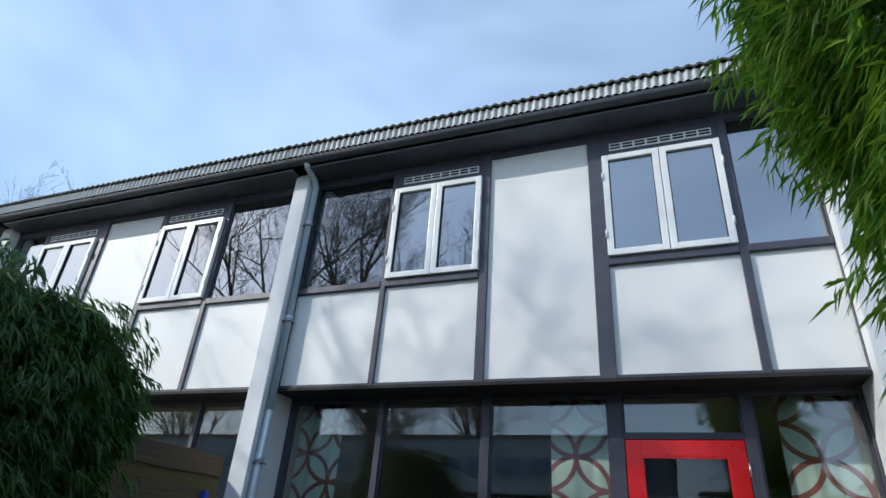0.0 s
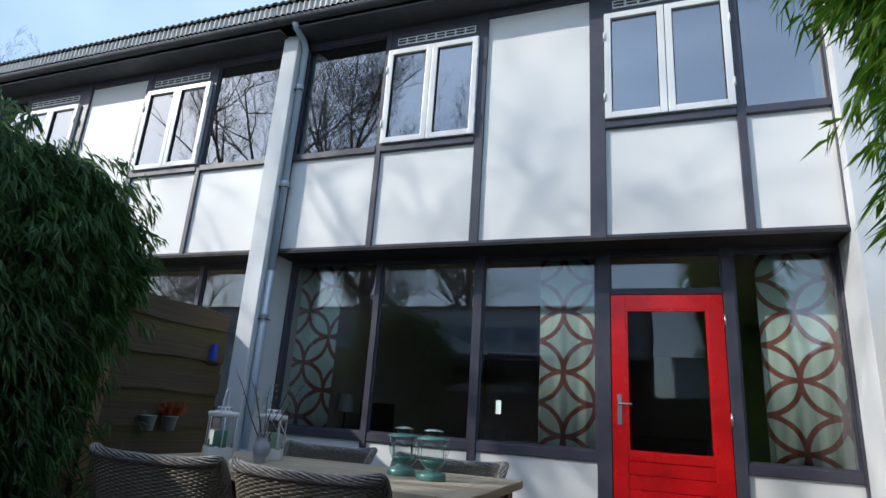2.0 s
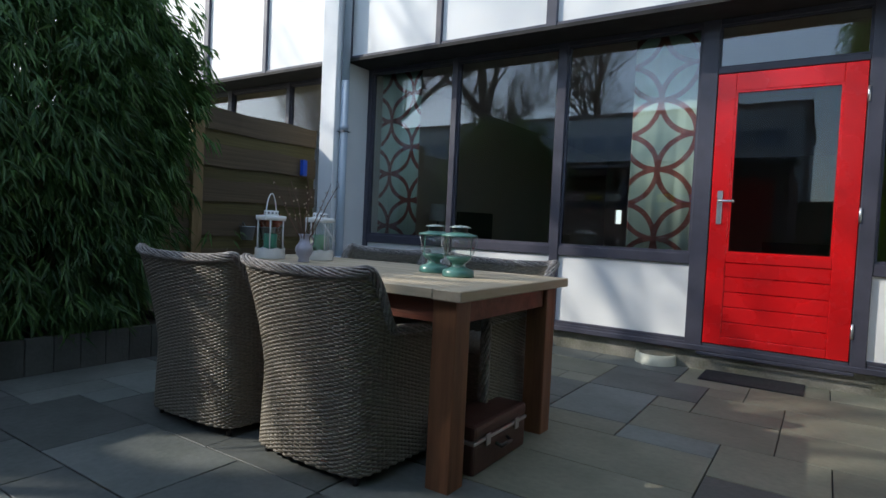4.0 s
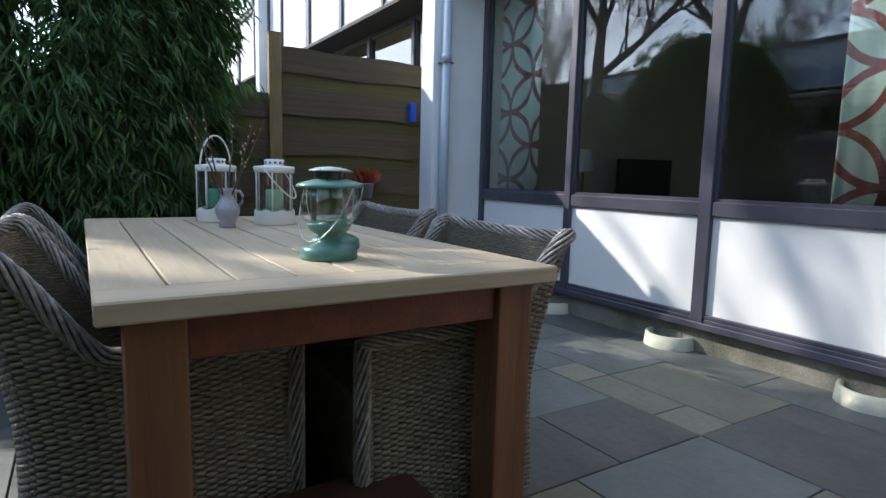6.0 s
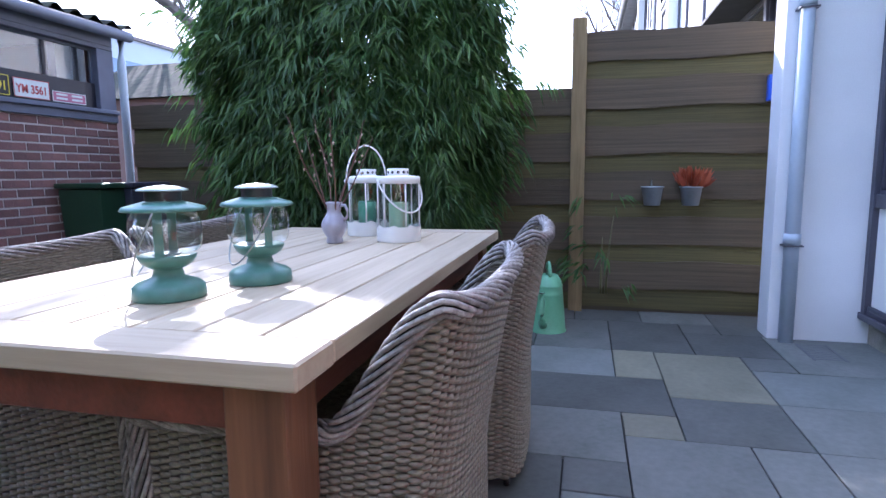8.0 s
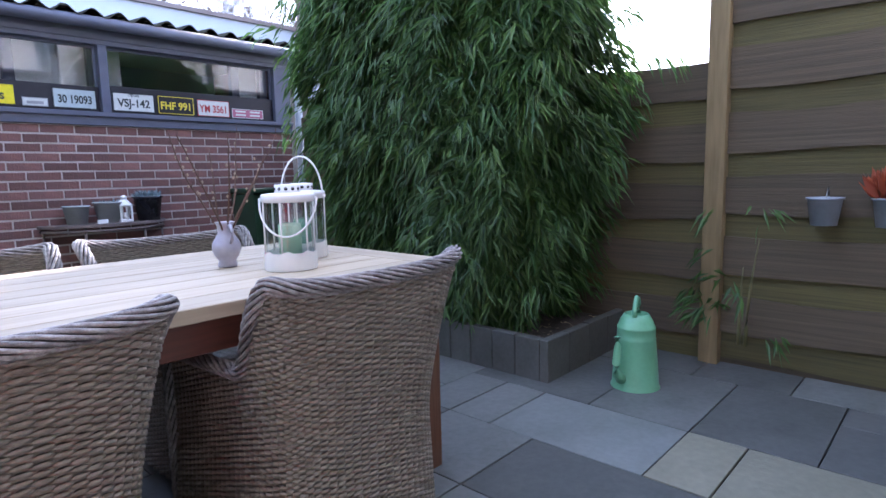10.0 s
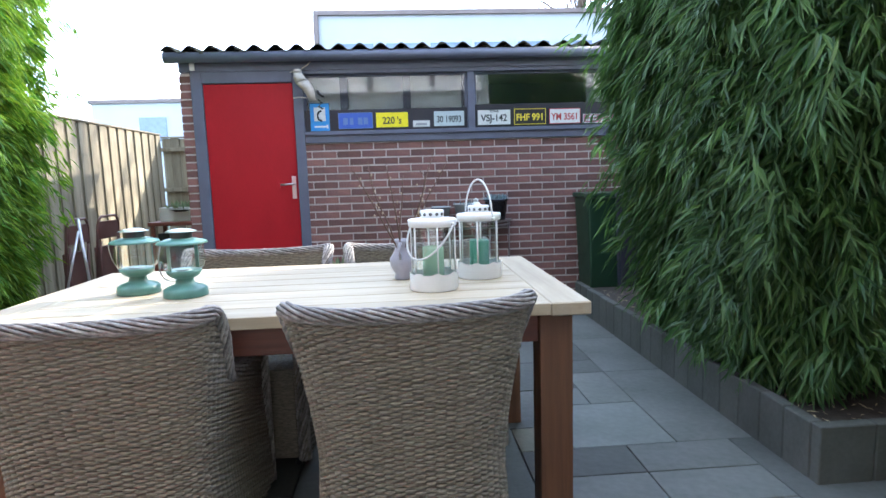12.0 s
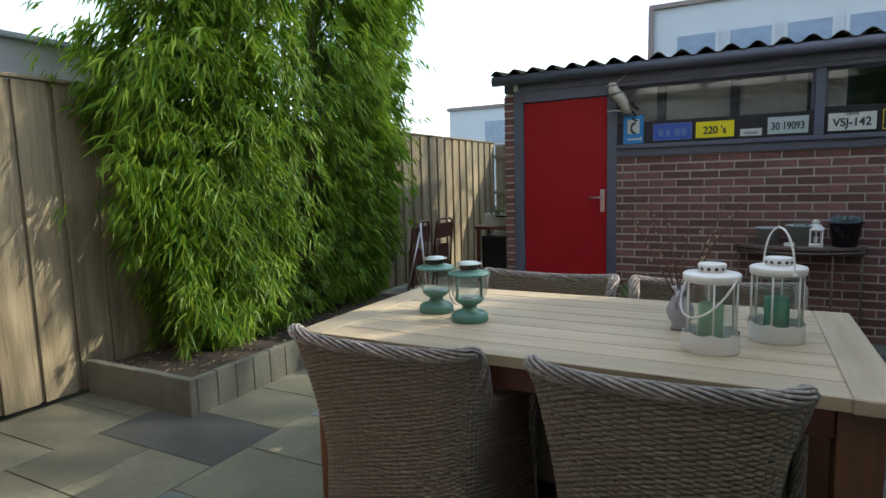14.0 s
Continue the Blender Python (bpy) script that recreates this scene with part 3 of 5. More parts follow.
# things in the living room
def curtain(x0, x1, node):
    n = 40
    vs, fs, uvs = [], [], []
    w = (x1 - x0)
    for i in range(n + 1):
        u = i / n
        y = 0.13 + 0.006 * math.sin(u * w * 24) + 0.003 * math.sin(u * w * 57)
        for j in range(2):
            vs.append((x0 + u * w, y, 0.82 + j * 1.80))
            uvs.append((x0 + u * w - node, (0.82 + j * 1.80) - 2.10))
        if i:
            fs.append((2 * i - 2, 2 * i, 2 * i + 1, 2 * i - 1))
    ob = arr_mesh("curtain", vs, fs, M_CURTAIN)
    uvl = ob.data.uv_layers.new(name="UVMap")
    for lp in ob.data.loops:
        uvl.data[lp.index].uv = uvs[lp.vertex_index]
    sol = ob.modifiers.new("thick", "SOLIDIFY"); sol.thickness = 0.003
    return tagged(ob, "pale green panel curtain with red-brown ring print", "curtain", "panel curtains")


curtain(0.08, 0.60, 0.22)
curtain(2.78, 3.30, 3.0)
curtain(4.62, 5.19, 4.88)

tv = thing("television", "black flat television on a reddish wooden bench", "television")
tv.matrix_basis = pose(0.42, 1.64, 0.2, 0, 0, 70)
part("screen", boxes([(-0.28, -0.03, 0.56, 0.28, 0.03, 1.0)], 0.01), M_BLACK, tv)
part("stand", boxes([(-0.10, -.08, 0.5, .10, .08, 0.52), (-0.04, -.02, 0.52, .04, .02, 0.56)], 0.004), M_BLACK, tv)
bench = thing("tv_bench", "low reddish wooden bench under the television", "cabinet")
bench.matrix_basis = pose(0.40, 1.75, 0.2, 0, 0, 90)
part("body", boxes([(-0.75, -0.26, 0.0, 0.75, 0.26, 0.5)], 0.01), M_TEAKRAIL, bench)
lp = thing("table_lamp", "lamp with a pale cloth shade beside the television", "lamp", at=(0.38, 0.86, 0.2))
part("base", lathe([(0.001, 0), (0.10, 0), (0.10, 0.02), (0.010, 0.03), (0.010, .88)], 20), M_BLACK, lp)
part("shade", lathe([(0.11, 0.86), (0.085, 1.06)], 24), M_SHADE, lp)
cab = thing("sideboard", "dark brown wooden sideboard by the wall", "cabinet", at=(3.9, 7.5, 0.2))
part("body", boxes([(-0.7, -0.25, 0, 0.7, 0.25, 0.8)], 0.01), M_ROOMDK, cab)

# ---- planters ----
M_LITTER = mat("dry_leaf_litter", (0.42, 0.34, 0.20), 0.85, var=0.4, scale=20, bump=0, island=0.4)
def planter(name, label, x0, y0, x1, y1, z, at_wall, edging):
    p = thing(name, label, "planter", "planters with bamboo")
    t = 0.05
    runs = [((x0, y1), (x1, y1)), ((at_wall, y0), (at_wall, y1 - t))]
    part("soil", boxes([(x0 + .01, y0, -0.02, x1 - .01, y1 - t, z - 0.06)]), M_SOIL, p, "dark soil with fallen leaves")
    rng = random.Random(4)
    lv, lf = [], []
    for i in range(420):
        x, y, a, q = rng.uniform(x0 + .03, x1 - .06), rng.uniform(y0 + .1, y1 - .07), rng.uniform(0, 6.28), rng.uniform(.02, .055)
        dx, dy, zz = q * math.cos(a), q * math.sin(a), z - .058 + rng.uniform(0, .012)
        n0 = len(lv)
        lv += [(x, y, zz), (x + dx * .5 - dy * .12, y + dy * .5 + dx * .12, zz + .006), (x + dx, y + dy, zz + rng.uniform(-.002, .012)), (x + dx * .5 + dy * .12, y + dy * .5 - dx * .12, zz + .004)]
        lf.append((n0, n0 + 1, n0 + 2, n0 + 3))
    tagged(arr_mesh("leaf_litter", lv, lf, M_LITTER, p, smooth=False), "dry fallen bamboo leaves", kind="stuff")
    # upright composite boards along the front end and the long side
    n = max(1, round((x1 - x0) / 0.24))
    w = (x1 - x0) / n
    for i in range(n):
        part("board", boxes([(x0 + i * w + .002, y1 - t, -0.02, x0 + (i + 1) * w - .002, y1, z + rng.uniform(-.003, .003))], 0.004), edging, p)
    n = max(1, round((y1 - y0 - t) / 0.15))
    w = (y1 - t - y0) / n
    sx = (at_wall - t, at_wall) if at_wall > (x0 + x1) / 2 else (at_wall, at_wall + t)
    for i in range(n):
        part("board", boxes([(sx[0], y0 + i * w + .002, -0.02, sx[1], y0 + (i + 1) * w - .002, z + rng.uniform(-.003, .003))], 0.004), edging, p)
    return p


planter("planter", "low planter edged with shaded grey boards beside the fence", -0.55, -5.1, 0.315, -2.165, 0.22, 0.315, M_PLANTER_SHADED)
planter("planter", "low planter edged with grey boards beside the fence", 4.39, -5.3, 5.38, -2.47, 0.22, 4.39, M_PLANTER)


def bamboo(label, cx, cy, rx, ry, height, n, seed, material, lean=(0, 0), low=0.75, bend=2.0, canes=46, loose=1.0):
    """A dense clump: culms, and sprays of long drooping leaves over a bulging outline."""
    b = thing("bamboo", label, "bamboo", "bamboo clumps", at=(cx, cy, 0.16))
    rng = np.random.default_rng(seed)
    rr = random.Random(seed)
    bm = bmesh.new()
    for i in range(canes):
        a, q = rr.uniform(0, 6.28), math.sqrt(rr.random()) * 0.6
        x, y = q * rx * math.cos(a) * 0.8, q * ry * math.sin(a) * 0.95
        ox, oy = 0.75 * rx * math.cos(a) * rr.uniform(.2, 1), 0.5 * ry * math.sin(a) * rr.uniform(.2, 1)
        hgt = height * rr.uniform(.6, 1.0)
        pts = [(x + ox * (k / 6) ** 2 * .6, y + oy * (k / 6) ** 2 * .6, hgt * k / 6) for k in range(7)]
        tube(pts, 0.011, 5, bm, 0.003)
    part("cane_growth", bm, M_CULM, b, "thin yellow-green canes", kind="stuff")
    # spray centres over the bulging shell, some deeper
    def shell(m, depth):
        z = rng.uniform(0.0, 1.0, m)
        a = rng.uniform(0, 2 * np.pi, m)
        prof = low + (1 - low) * np.clip(z / 0.45, 0, 1) ** 0.7
        prof = np.where(z > 0.70, prof * np.sqrt(np.clip(1 - ((z - 0.70) / 0.33) ** 2, 0.05, 1)), prof)
        lump = 1 + 0.09 * np.sin(3 * a + 5 * z * height / 2.4) + 0.08 * np.sin(7 * a - 9 * z * height / 2.4) + 0.07 * np.sin(13 * a + 17 * z * height / 2.4) + 0.04 * rng.normal(size=m)
        k = prof * lump * depth
        c, s = np.cos(a), np.sin(a)
        e = 0.62                                   # squarer than an ellipse
        x = rx * k * np.sign(c) * np.abs(c) ** e
        y = ry * k * np.sign(s) * np.abs(s) ** e
        zz = 0.06 + z * height
    # some sprays hang out well beyond the rest
        far_ = np.where(rng.random(m) < 0.08, rng.uniform(0.05, 0.26, m) * loose, 0.0)
        x = x + c * far_; y = y + s * far_; zz = zz + far_ * 0.4
        x = x + lean[0] * z ** bend
        y = y + lean[1] * z ** bend
        out = np.stack([c, s, np.zeros(m)], 1)
        return np.stack([x, y, zz], 1), out
    outer = int(n * 0.52)
    c1, o1 = shell(outer, 1.0)
    c2, o2 = shell(n - outer, rng.uniform(0.55, 0.95, n - outer))
    c, o = np.concatenate([c1, c2]), np.concatenate([o1, o2])
    per = 7
    c = np.repeat(c, per, 0); o = np.repeat(o, per, 0)
    m = len(c)
    tang = np.stack([-o[:, 1], o[:, 0], np.zeros(m)], 1)
    spray_fan = np.repeat(rng.normal(0, 0.35, n), per)
    fan = np.tile(np.linspace(-1.0, 1.0, per), n) + rng.normal(0, 0.2, m) + spray_fan
    droop = np.repeat(rng.uniform(0.1, 1.1, n), per) + rng.uniform(-.15, .35, m)
    way = o * rng.uniform(0.35, 0.9, m)[:, None] + tang * fan[:, None] * 0.8 + np.array([0, 0, -1.0]) * droop[:, None]
    way /= np.linalg.norm(way, axis=1)[:, None]
    start = c + rng.normal(0, 0.022, (m, 3))
    L = rng.uniform(0.07, 0.155, m)[:, None]
    W = rng.uniform(0.0065, 0.0115, m)[:, None]
    sidev = np.cross(way, o + rng.normal(0, 0.5, (m, 3)))
    sidev /= np.linalg.norm(sidev, axis=1)[:, None] + 1e-6
    nrm = np.cross(sidev, way)
    dro = np.array([0, 0, -1.0])
    p0 = start
    pm = start + way * L * 0.42
    tip = start + way * L + dro * L * 0.22
    a_, b_ = pm + sidev * W + nrm * W * .5, pm - sidev * W + nrm * W * .5
    verts = np.stack([p0, a_, pm, b_, tip], 1).reshape(-1, 3)
    base = (np.arange(m) * 5)[:, None]
    f = np.concatenate([base + [0, 1, 2], base + [0, 2, 3], base + [1, 4, 2], base + [2, 4, 3]], 0)
    arr_mesh("foliage", verts, f, material, b, smooth=False)
    tagged(b.children[-1], "dense drooping narrow leaves", kind="stuff")
    # short twigs that carry the outer sprays
    return b


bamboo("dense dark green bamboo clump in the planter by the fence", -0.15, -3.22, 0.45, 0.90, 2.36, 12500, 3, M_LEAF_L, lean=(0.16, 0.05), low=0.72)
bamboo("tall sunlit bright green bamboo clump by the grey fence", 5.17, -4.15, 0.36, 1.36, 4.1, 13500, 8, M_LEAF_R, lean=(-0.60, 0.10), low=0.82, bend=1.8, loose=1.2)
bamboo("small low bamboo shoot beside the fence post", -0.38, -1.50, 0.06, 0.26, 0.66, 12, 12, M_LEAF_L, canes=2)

# ---- left fence ----
M_FENCE_G = wood("greenish_dark_fence_board", (0.125, 0.105, 0.035), (0.06, 0.052, 0.02), "y", 4.5, 0.2, 0.8, 0.5)
def fence_left(y0, y1, z_top, rows, label, group="garden fence"):
    f = thing("fence", label, "fence", group, at=(-0.55, 0, 0))
    rng = random.Random(int(z_top * 100))
    z = z_top
    ny = 14
    i = 0
    while z > 0.12:
        hgt = 0.20
        z2 = max(0.05, z - hgt)
        for xo, za, zb in ((0.0, z, z2), (-0.023, z2 + 0.03, max(0.0, z2 - 0.15))):
            vs, fs = [], []
            ph, am = rng.uniform(0, 6), rng.uniform(.003, .009)
            for k in range(ny + 1):
                y = y0 + (y1 - y0) * k / ny
                w1 = am * math.sin(ph + k * .8) + rng.uniform(-.002, .002)
                w2 = am * math.sin(ph * 2 + k * .6)
                for xx in (xo - 0.009, xo + 0.009):
                    vs += [(xx, y, zb + w2), (xx, y, za + w1)]
                if k:
                    a = 4 * (k - 1)
                    fs += [(a, a + 4, a + 5, a + 1), (a + 2, a + 3, a + 7, a + 6), (a + 1, a + 5, a + 7, a + 3), (a, a + 2, a + 6, a + 4)]
            fs += [(0, 1, 3, 2)]
            a = 4 * ny
            fs += [(a, a + 2, a + 3, a + 1)]
            arr_mesh("board", vs, fs, M_FENCE_L if xo == 0.0 else M_FENCE_G, f, smooth=False)
        z -= 0.322
        i += 1
    for yy in (y0 + .02, y1 - .06):
        part("batten", boxes([(-0.06, yy, 0.05, -0.042, yy + .045, z_top - .03)], 0.003), M_FENCE_L, f)
    part("base_board", boxes([(-0.05, y0, -0.02, -0.02, y1, 0.07)], 0.004), M_FENCE_L, f)
    return f


fence_left(-1.62, -0.22, 1.985, 6, "dark stained fence panel of overlapping wavy boards")
fence_left(-3.55, -1.705, 1.62, 5, "lower dark stained fence panel behind the bamboo")
fence_left(-5.45, -3.59, 1.62, 5, "lower dark stained fence panel behind the bamboo")
for y, h, lab in ((-1.66, 2.085, "yellowish square timber fence post"), (-3.57, 1.66, "square timber fence post")):
    fp = thing("fence_post", lab, "post", "fence posts", at=(-0.53, y, 0))
    part("post", boxes([(-0.04, -0.05 if h > 2 else -.018, -0.02, 0.03, 0.05 if h > 2 else .018, h)], 0.006), M_POST_L, fp)

# ---- right fence: upright boards, board on board ----
def board_fence(label, a, b, z, group="garden fence", wide=False):
    f = thing("fence", label, "fence", group, at=(a[0], a[1], 0))
    d = Vector((b[0] - a[0], b[1] - a[1], 0))
    L, ang = d.length, math.degrees(math.atan2(d.y, d.x))
    f.matrix_basis = pose(a[0], a[1], 0, 0, 0, ang)
    rng = random.Random(int(L * 100))
    x, i = 0.0, 0
    shared = {}
    while x < L:
        front = i % 2 == 0
        w = (0.195 if wide else 0.16) if front else 0.13
        key = (front, i % 3)
        if key not in shared:
            bm = boxes([(0, 0.0 if front else -0.022, 0.02, w, 0.018 if front else -0.004, z + rng.uniform(-.006, .006))], 0.003)
            o = part("board", bm, M_FENCE_R, f)
            shared[key] = o.data
        else:
            o = new("board", shared[key]); o.parent = f
        o.location.x = x
        x += (0.15 if front else 0.08) if wide else (0.13 if front else 0.105)
        i += 1
    for zz in (0.35, 1.05, z - 0.2):
        part("rail", boxes([(0, -0.07, zz, L, -0.0225, zz + .06)], 0.004), M_FENCE_R, f)
    part("cap_rail", boxes([(0, -0.04, z + 0.007, L, 0.035, z + .03)], 0.004), M_FENCE_R, f)
    return f


board_fence("weathered grey fence of upright boards beside the bamboo", (5.42, -9.55), (5.42, -2.9), 1.90)
board_fence("weathered grey fence of upright boards near the house", (5.42, -2.88), (5.42, -0.62), 1.98, wide=True)
board_fence("weathered grey fence of upright boards across the end", (5.40, -9.6), (3.50, -9.6), 1.86)
# neighbour's low pale shed beyond the right fence
nb = thing("neighbour_shed", "low pale neighbouring lean-to with a grey roof edge", "shed", at=(6.6, -1.6, 0))
part("wall", boxes([(-0.7, -1.9, 0, 1.2, 1.2, 2.32)]), M_FARWHITE, nb)
part("roof_edge", boxes([(-0.76, -2.0, 2.32, 1.3, 1.3, 2.36)], 0.01), M_PIPE, nb, "pale grey roof edge")

# ---- shed ----
SY = -5.56
SX0, SX1 = -0.50, 3.64
shed = thing("garden_shed", "brown brick garden shed with a red door and blue-grey frames", "shed")
part("mortar_wall", boxes([(SX0 + .004, SY - 0.10, -0.02, 2.60, SY - 0.0015, 1.48), (3.55, SY - 0.10, -.02, SX1 - .004, SY - 0.0015, 2.1)]), M_MORTAR, shed, "pale mortar joints")
part("side_wall", boxes([(SX0, -8.6, 0, SX0 + .1, SY - .11, 2.2), (SX1 - .1, -8.6, 0, SX1, SY - .11, 2.2), (SX0, -8.7, 0, SX1, -8.6, 2.2)]), M_BRICK, shed)
part("shed_floor", boxes([(SX0 + .1, -8.6, -0.02, SX1 - .1, SY - .11, 0.04)]), M_CONC, shed)
part("inner_ceiling", boxes([(SX0, -8.6, 2.16, SX1, SY - .02, 2.2)]), M_ROOM, shed)
part("inner_partition", boxes([(SX0 + .1, -6.9, 0.04, SX1 - .1, -6.85, 2.16)]), M_FARWHITE, shed, "pale inside wall")
# frames
fr = [(SX0, SY - .07, 2.11, SX1, SY + .012, 2.24), (3.455, SY - .07, 0.02, 3.55, SY + .01, 2.11), (2.60, SY - .07, 0.02, 2.685, SY + .01, 2.11),
      (2.685, SY - .07, 2.012, 3.455, SY + .008, 2.11),
      (SX0, SY - .07, 1.48, 2.60, SY + .02, 1.58), (SX0, SY - .07, 2.075, 2.60, SY + .01, 2.11), (1.088, SY - .07, 1.58, 1.152, SY + .012, 2.075), (SX0, SY - .07, 1.58, -0.33, SY + .01, 2.075)]
part("frame", boxes(fr, 0.004), M_FRAME_SHED, shed, "blue-grey painted timber frame")
part("sill_drip", boxes([(SX0, SY + .021, 1.545, 2.60, SY + .04, 1.58)], 0.004), M_FRAME_SHED, shed)
for a, b in ((-0.33, 1.088), (1.152, 2.60)):
    w = part("window", boxes([(a, SY - .065, 1.58, a + .02, SY - .045, 2.075), (b - .02, SY - .065, 1.58, b, SY - .045, 2.075), (a + .02, SY - .065, 2.055, b - .02, SY - .045, 2.075)]), M_FRAME_SHED, shed)
    part("pane", boxes([(a + .02, SY - .06, 1.58, b - .02, SY - .055, 2.055)]), M_GLASS_SHED, w).visible_shadow = False
for x in (2.254, 1.691, 1.157, 0.0, -0.28):
    part("inner_post", boxes([(x - .035, SY - .16, 1.4, x + .035, SY - .10, 2.16)]), M_FRAME, shed)
part("dark_ledge", boxes([(-0.33, SY - .044, 1.581, 1.088, SY - .036, 1.79), (1.152, SY - .044, 1.581, 2.60, SY - .036, 1.77)]), PRINT["board_black"], shed, "black strip behind the plates")
# sheets added behind the panes where the glass reflects cream
for a, b in ((1.152, 2.60), (0.93, 1.088), (-0.33, -0.02)):
    part("blind", boxes([(a, SY - .20, 1.5, b, SY - .19, 2.16)]), M_REFLECT_SHEET, shed, "pale cream sheet standing in for the reflection in the shed glass")
d = part("door", boxes([(2.69, SY - .05, 0.03, 3.452, SY - .012, 2.008)], 0.003), M_REDSHED, shed, "closed flat red shed door")
bm = boxes([(2.705, SY - .012, 1.0, 2.745, SY - .004, 1.20)], 0.003)
tube([(2.725, SY, 1.13), (2.725, SY + .045, 1.13), (2.735, SY + .05, 1.13), (2.835, SY + .05, 1.125)], 0.009, 8, bm)
part("handle", bm, M_STEEL, d, "white metal lever handle")
part("small_fitting", boxes([(3.50, SY + .012, 2.12, 3.54, SY + .03, 2.19)], 0.003), M_WHITE, shed, "small white box by the door")
# roof of corrugated sheets
p = 0.177
vs, fs = [], []
nx = int((SX1 - SX0 + 0.22) / (p / 10))
for i in range(nx + 1):
    xx = SX0 - 0.12 + i * p / 10
    o = 0.026 * math.sin(2 * math.pi * i / 10)
    for y_, z_ in ((SY + .13, 2.272 + o), (SY + .13, 2.28 + o), (-8.8, 2.55 + o)):
        vs.append((xx, y_, z_))
    if i:
        for k in range(2):
            a = 3 * (i - 1) + k
            fs.append((a, a + 3, a + 4, a + 1))
arr_mesh("roof", vs, fs, M_ROOF, shed, smooth=True)
part("gutter", tube([(SX0 - .12, SY + .09, 2.215), (SX1 + .08, SY + .09, 2.215)], 0.045, 14), M_FRAME_SHED, shed, "blue-grey gutter")
part("rain_pipe", tube([(SX0 - .06, SY + .05, 2.2), (SX0 - .07, SY + .03, 2.0), (SX0 - .07, SY + .03, 0)], 0.035, 12), M_PIPE, shed, "grey rain pipe")
moss_vs = bmesh.new()
rng = random.Random(5)
for i in range(60):
    x = rng.uniform(SX0, SX1)
    q = rng.uniform(.008, .022)
    lathe([(q * 1.5, 0), (q * 1.3, q * .5), (q * .6, q), (0.001, q * 1.1)], 7, (x, SY + rng.uniform(.0, .12), 2.262 + 0.026 * math.sin(2 * math.pi * (x - SX0 + .12) / p)), moss_vs)
tagged(part("moss", moss_vs, mat("roof_moss", (0.06, 0.055, 0.03), 0.95, var=0.5, scale=40, bump=0.6, bscale=120), shed), kind="stuff")


def plate(name, label, x0, x1, z0, z1, material, word="", ink="ink_dark", size=0.1, width=None, top="", bars=None):
    """A plate on the window ledge. It faces the house; x0 is its larger x."""
    cx = (x0 + x1) / 2
    p = thing(name, label, "sign", "plates on the shed window ledge", at=(cx, SY - .030, z0 + .002))
    w, hh = abs(x0 - x1) / 2, z1 - z0
    part("board", boxes([(-w, -0.002, 0, w, 0.002, hh)], 0.0015), material, p)
    part("rim", boxes([(-w, 0.002, 0, w, 0.004, 0.005), (-w, 0.002, hh - .005, w, 0.004, hh), (-w, 0.002, .005, -w + .005, 0.004, hh - .005), (w - .005, 0.002, .005, w, 0.004, hh - .005)]), PRINT[ink] if name != "plate" else material, p)
    if word:
        text_mesh(word, size, PRINT[ink], p, (0, 0.0035, hh * .44), (90, 0, 180), width=width)
    if top:
        text_mesh(top, 0.028, PRINT[ink], p, (0, 0.0035, hh * .88), (90, 0, 180))
    for b in bars or []:
        part("printed_bar", boxes([(b[0], 0.0025, b[1], b[2], 0.004, b[3])]), PRINT[b[4]], p)
    return p


plate("sign", "blue telephone sign with a white square", 2.557, 2.38, 1.582, 1.83, PRINT["sign_blue"],
      bars=[(-.05, .09, .05, .21, "plate_white"), (-.06, .035, .05, .05, "plate_white"), (-.07, .028, -.055, .058, "plate_white")])
ph = tube([(2.452, SY - .023, 1.765), (2.479, SY - .023, 1.75), (2.486, SY - .023, 1.73), (2.486, SY - .023, 1.71), (2.479, SY - .023, 1.69), (2.452, SY - .023, 1.675)], 0.009, 6)
hs = part("receiver_symbol", ph, PRINT["ink_dark"], shed)
plate("number_plate", "blue number plate with faded grey characters", 2.307, 2.004, 1.60, 1.74, PRINT["plate_blue"], ink="ink_faded",
      bars=[(-.11, .035, -.07, .095, "ink_faded"), (-.06, .035, -.02, .095, "ink_faded"), (.02, .035, .05, .095, "ink_faded"), (.07, .035, .11, .095, "ink_faded")])
plate("number_plate", "yellow number plate with dark figures", 1.978, 1.685, 1.60, 1.74, PRINT["plate_yellow"], "220 's", "ink_dark", 0.085, 0.17)
plate("number_plate", "small white number plate", 1.648, 1.492, 1.60, 1.66, PRINT["plate_white"], ink="ink_grey", bars=[(-.05, .015, .05, .035, "ink_grey")])
plate("number_plate", "pale blue number plate", 1.46, 1.178, 1.60, 1.74, PRINT["plate_pale"], "30 19093", "ink_dark", 0.08, 0.22)
plate("number_plate", "white number plate with dark letters", 1.063, 0.756, 1.60, 1.74, PRINT["plate_white"], "VSJ-142", "ink_dark", 0.085, 0.24, "TEXAS")
plate("number_plate", "black number plate with yellow letters", 0.725, 0.434, 1.60, 1.74, PRINT["plate_black"], "FHF 991", "ink_yellow", 0.085, 0.24)
plate("number_plate", "white number plate with red letters", 0.401, 0.113, 1.60, 1.735, PRINT["plate_white"], "YM 3561", "ink_red", 0.085, 0.24)
plate("number_plate", "dusky pink plate with pale bars", 0.088, -0.218, 1.60, 1.68, PRINT["plate_pink"], ink="plate_white",
      bars=[(-.12, .05, -.02, .065, "plate_white"), (-.12, .02, -.02, .035, "plate_white"), (.02, .05, .12, .065, "plate_white"), (.02, .02, .12, .035, "plate_white")])

# bird figure perched by the shed door
bm = bmesh.new()
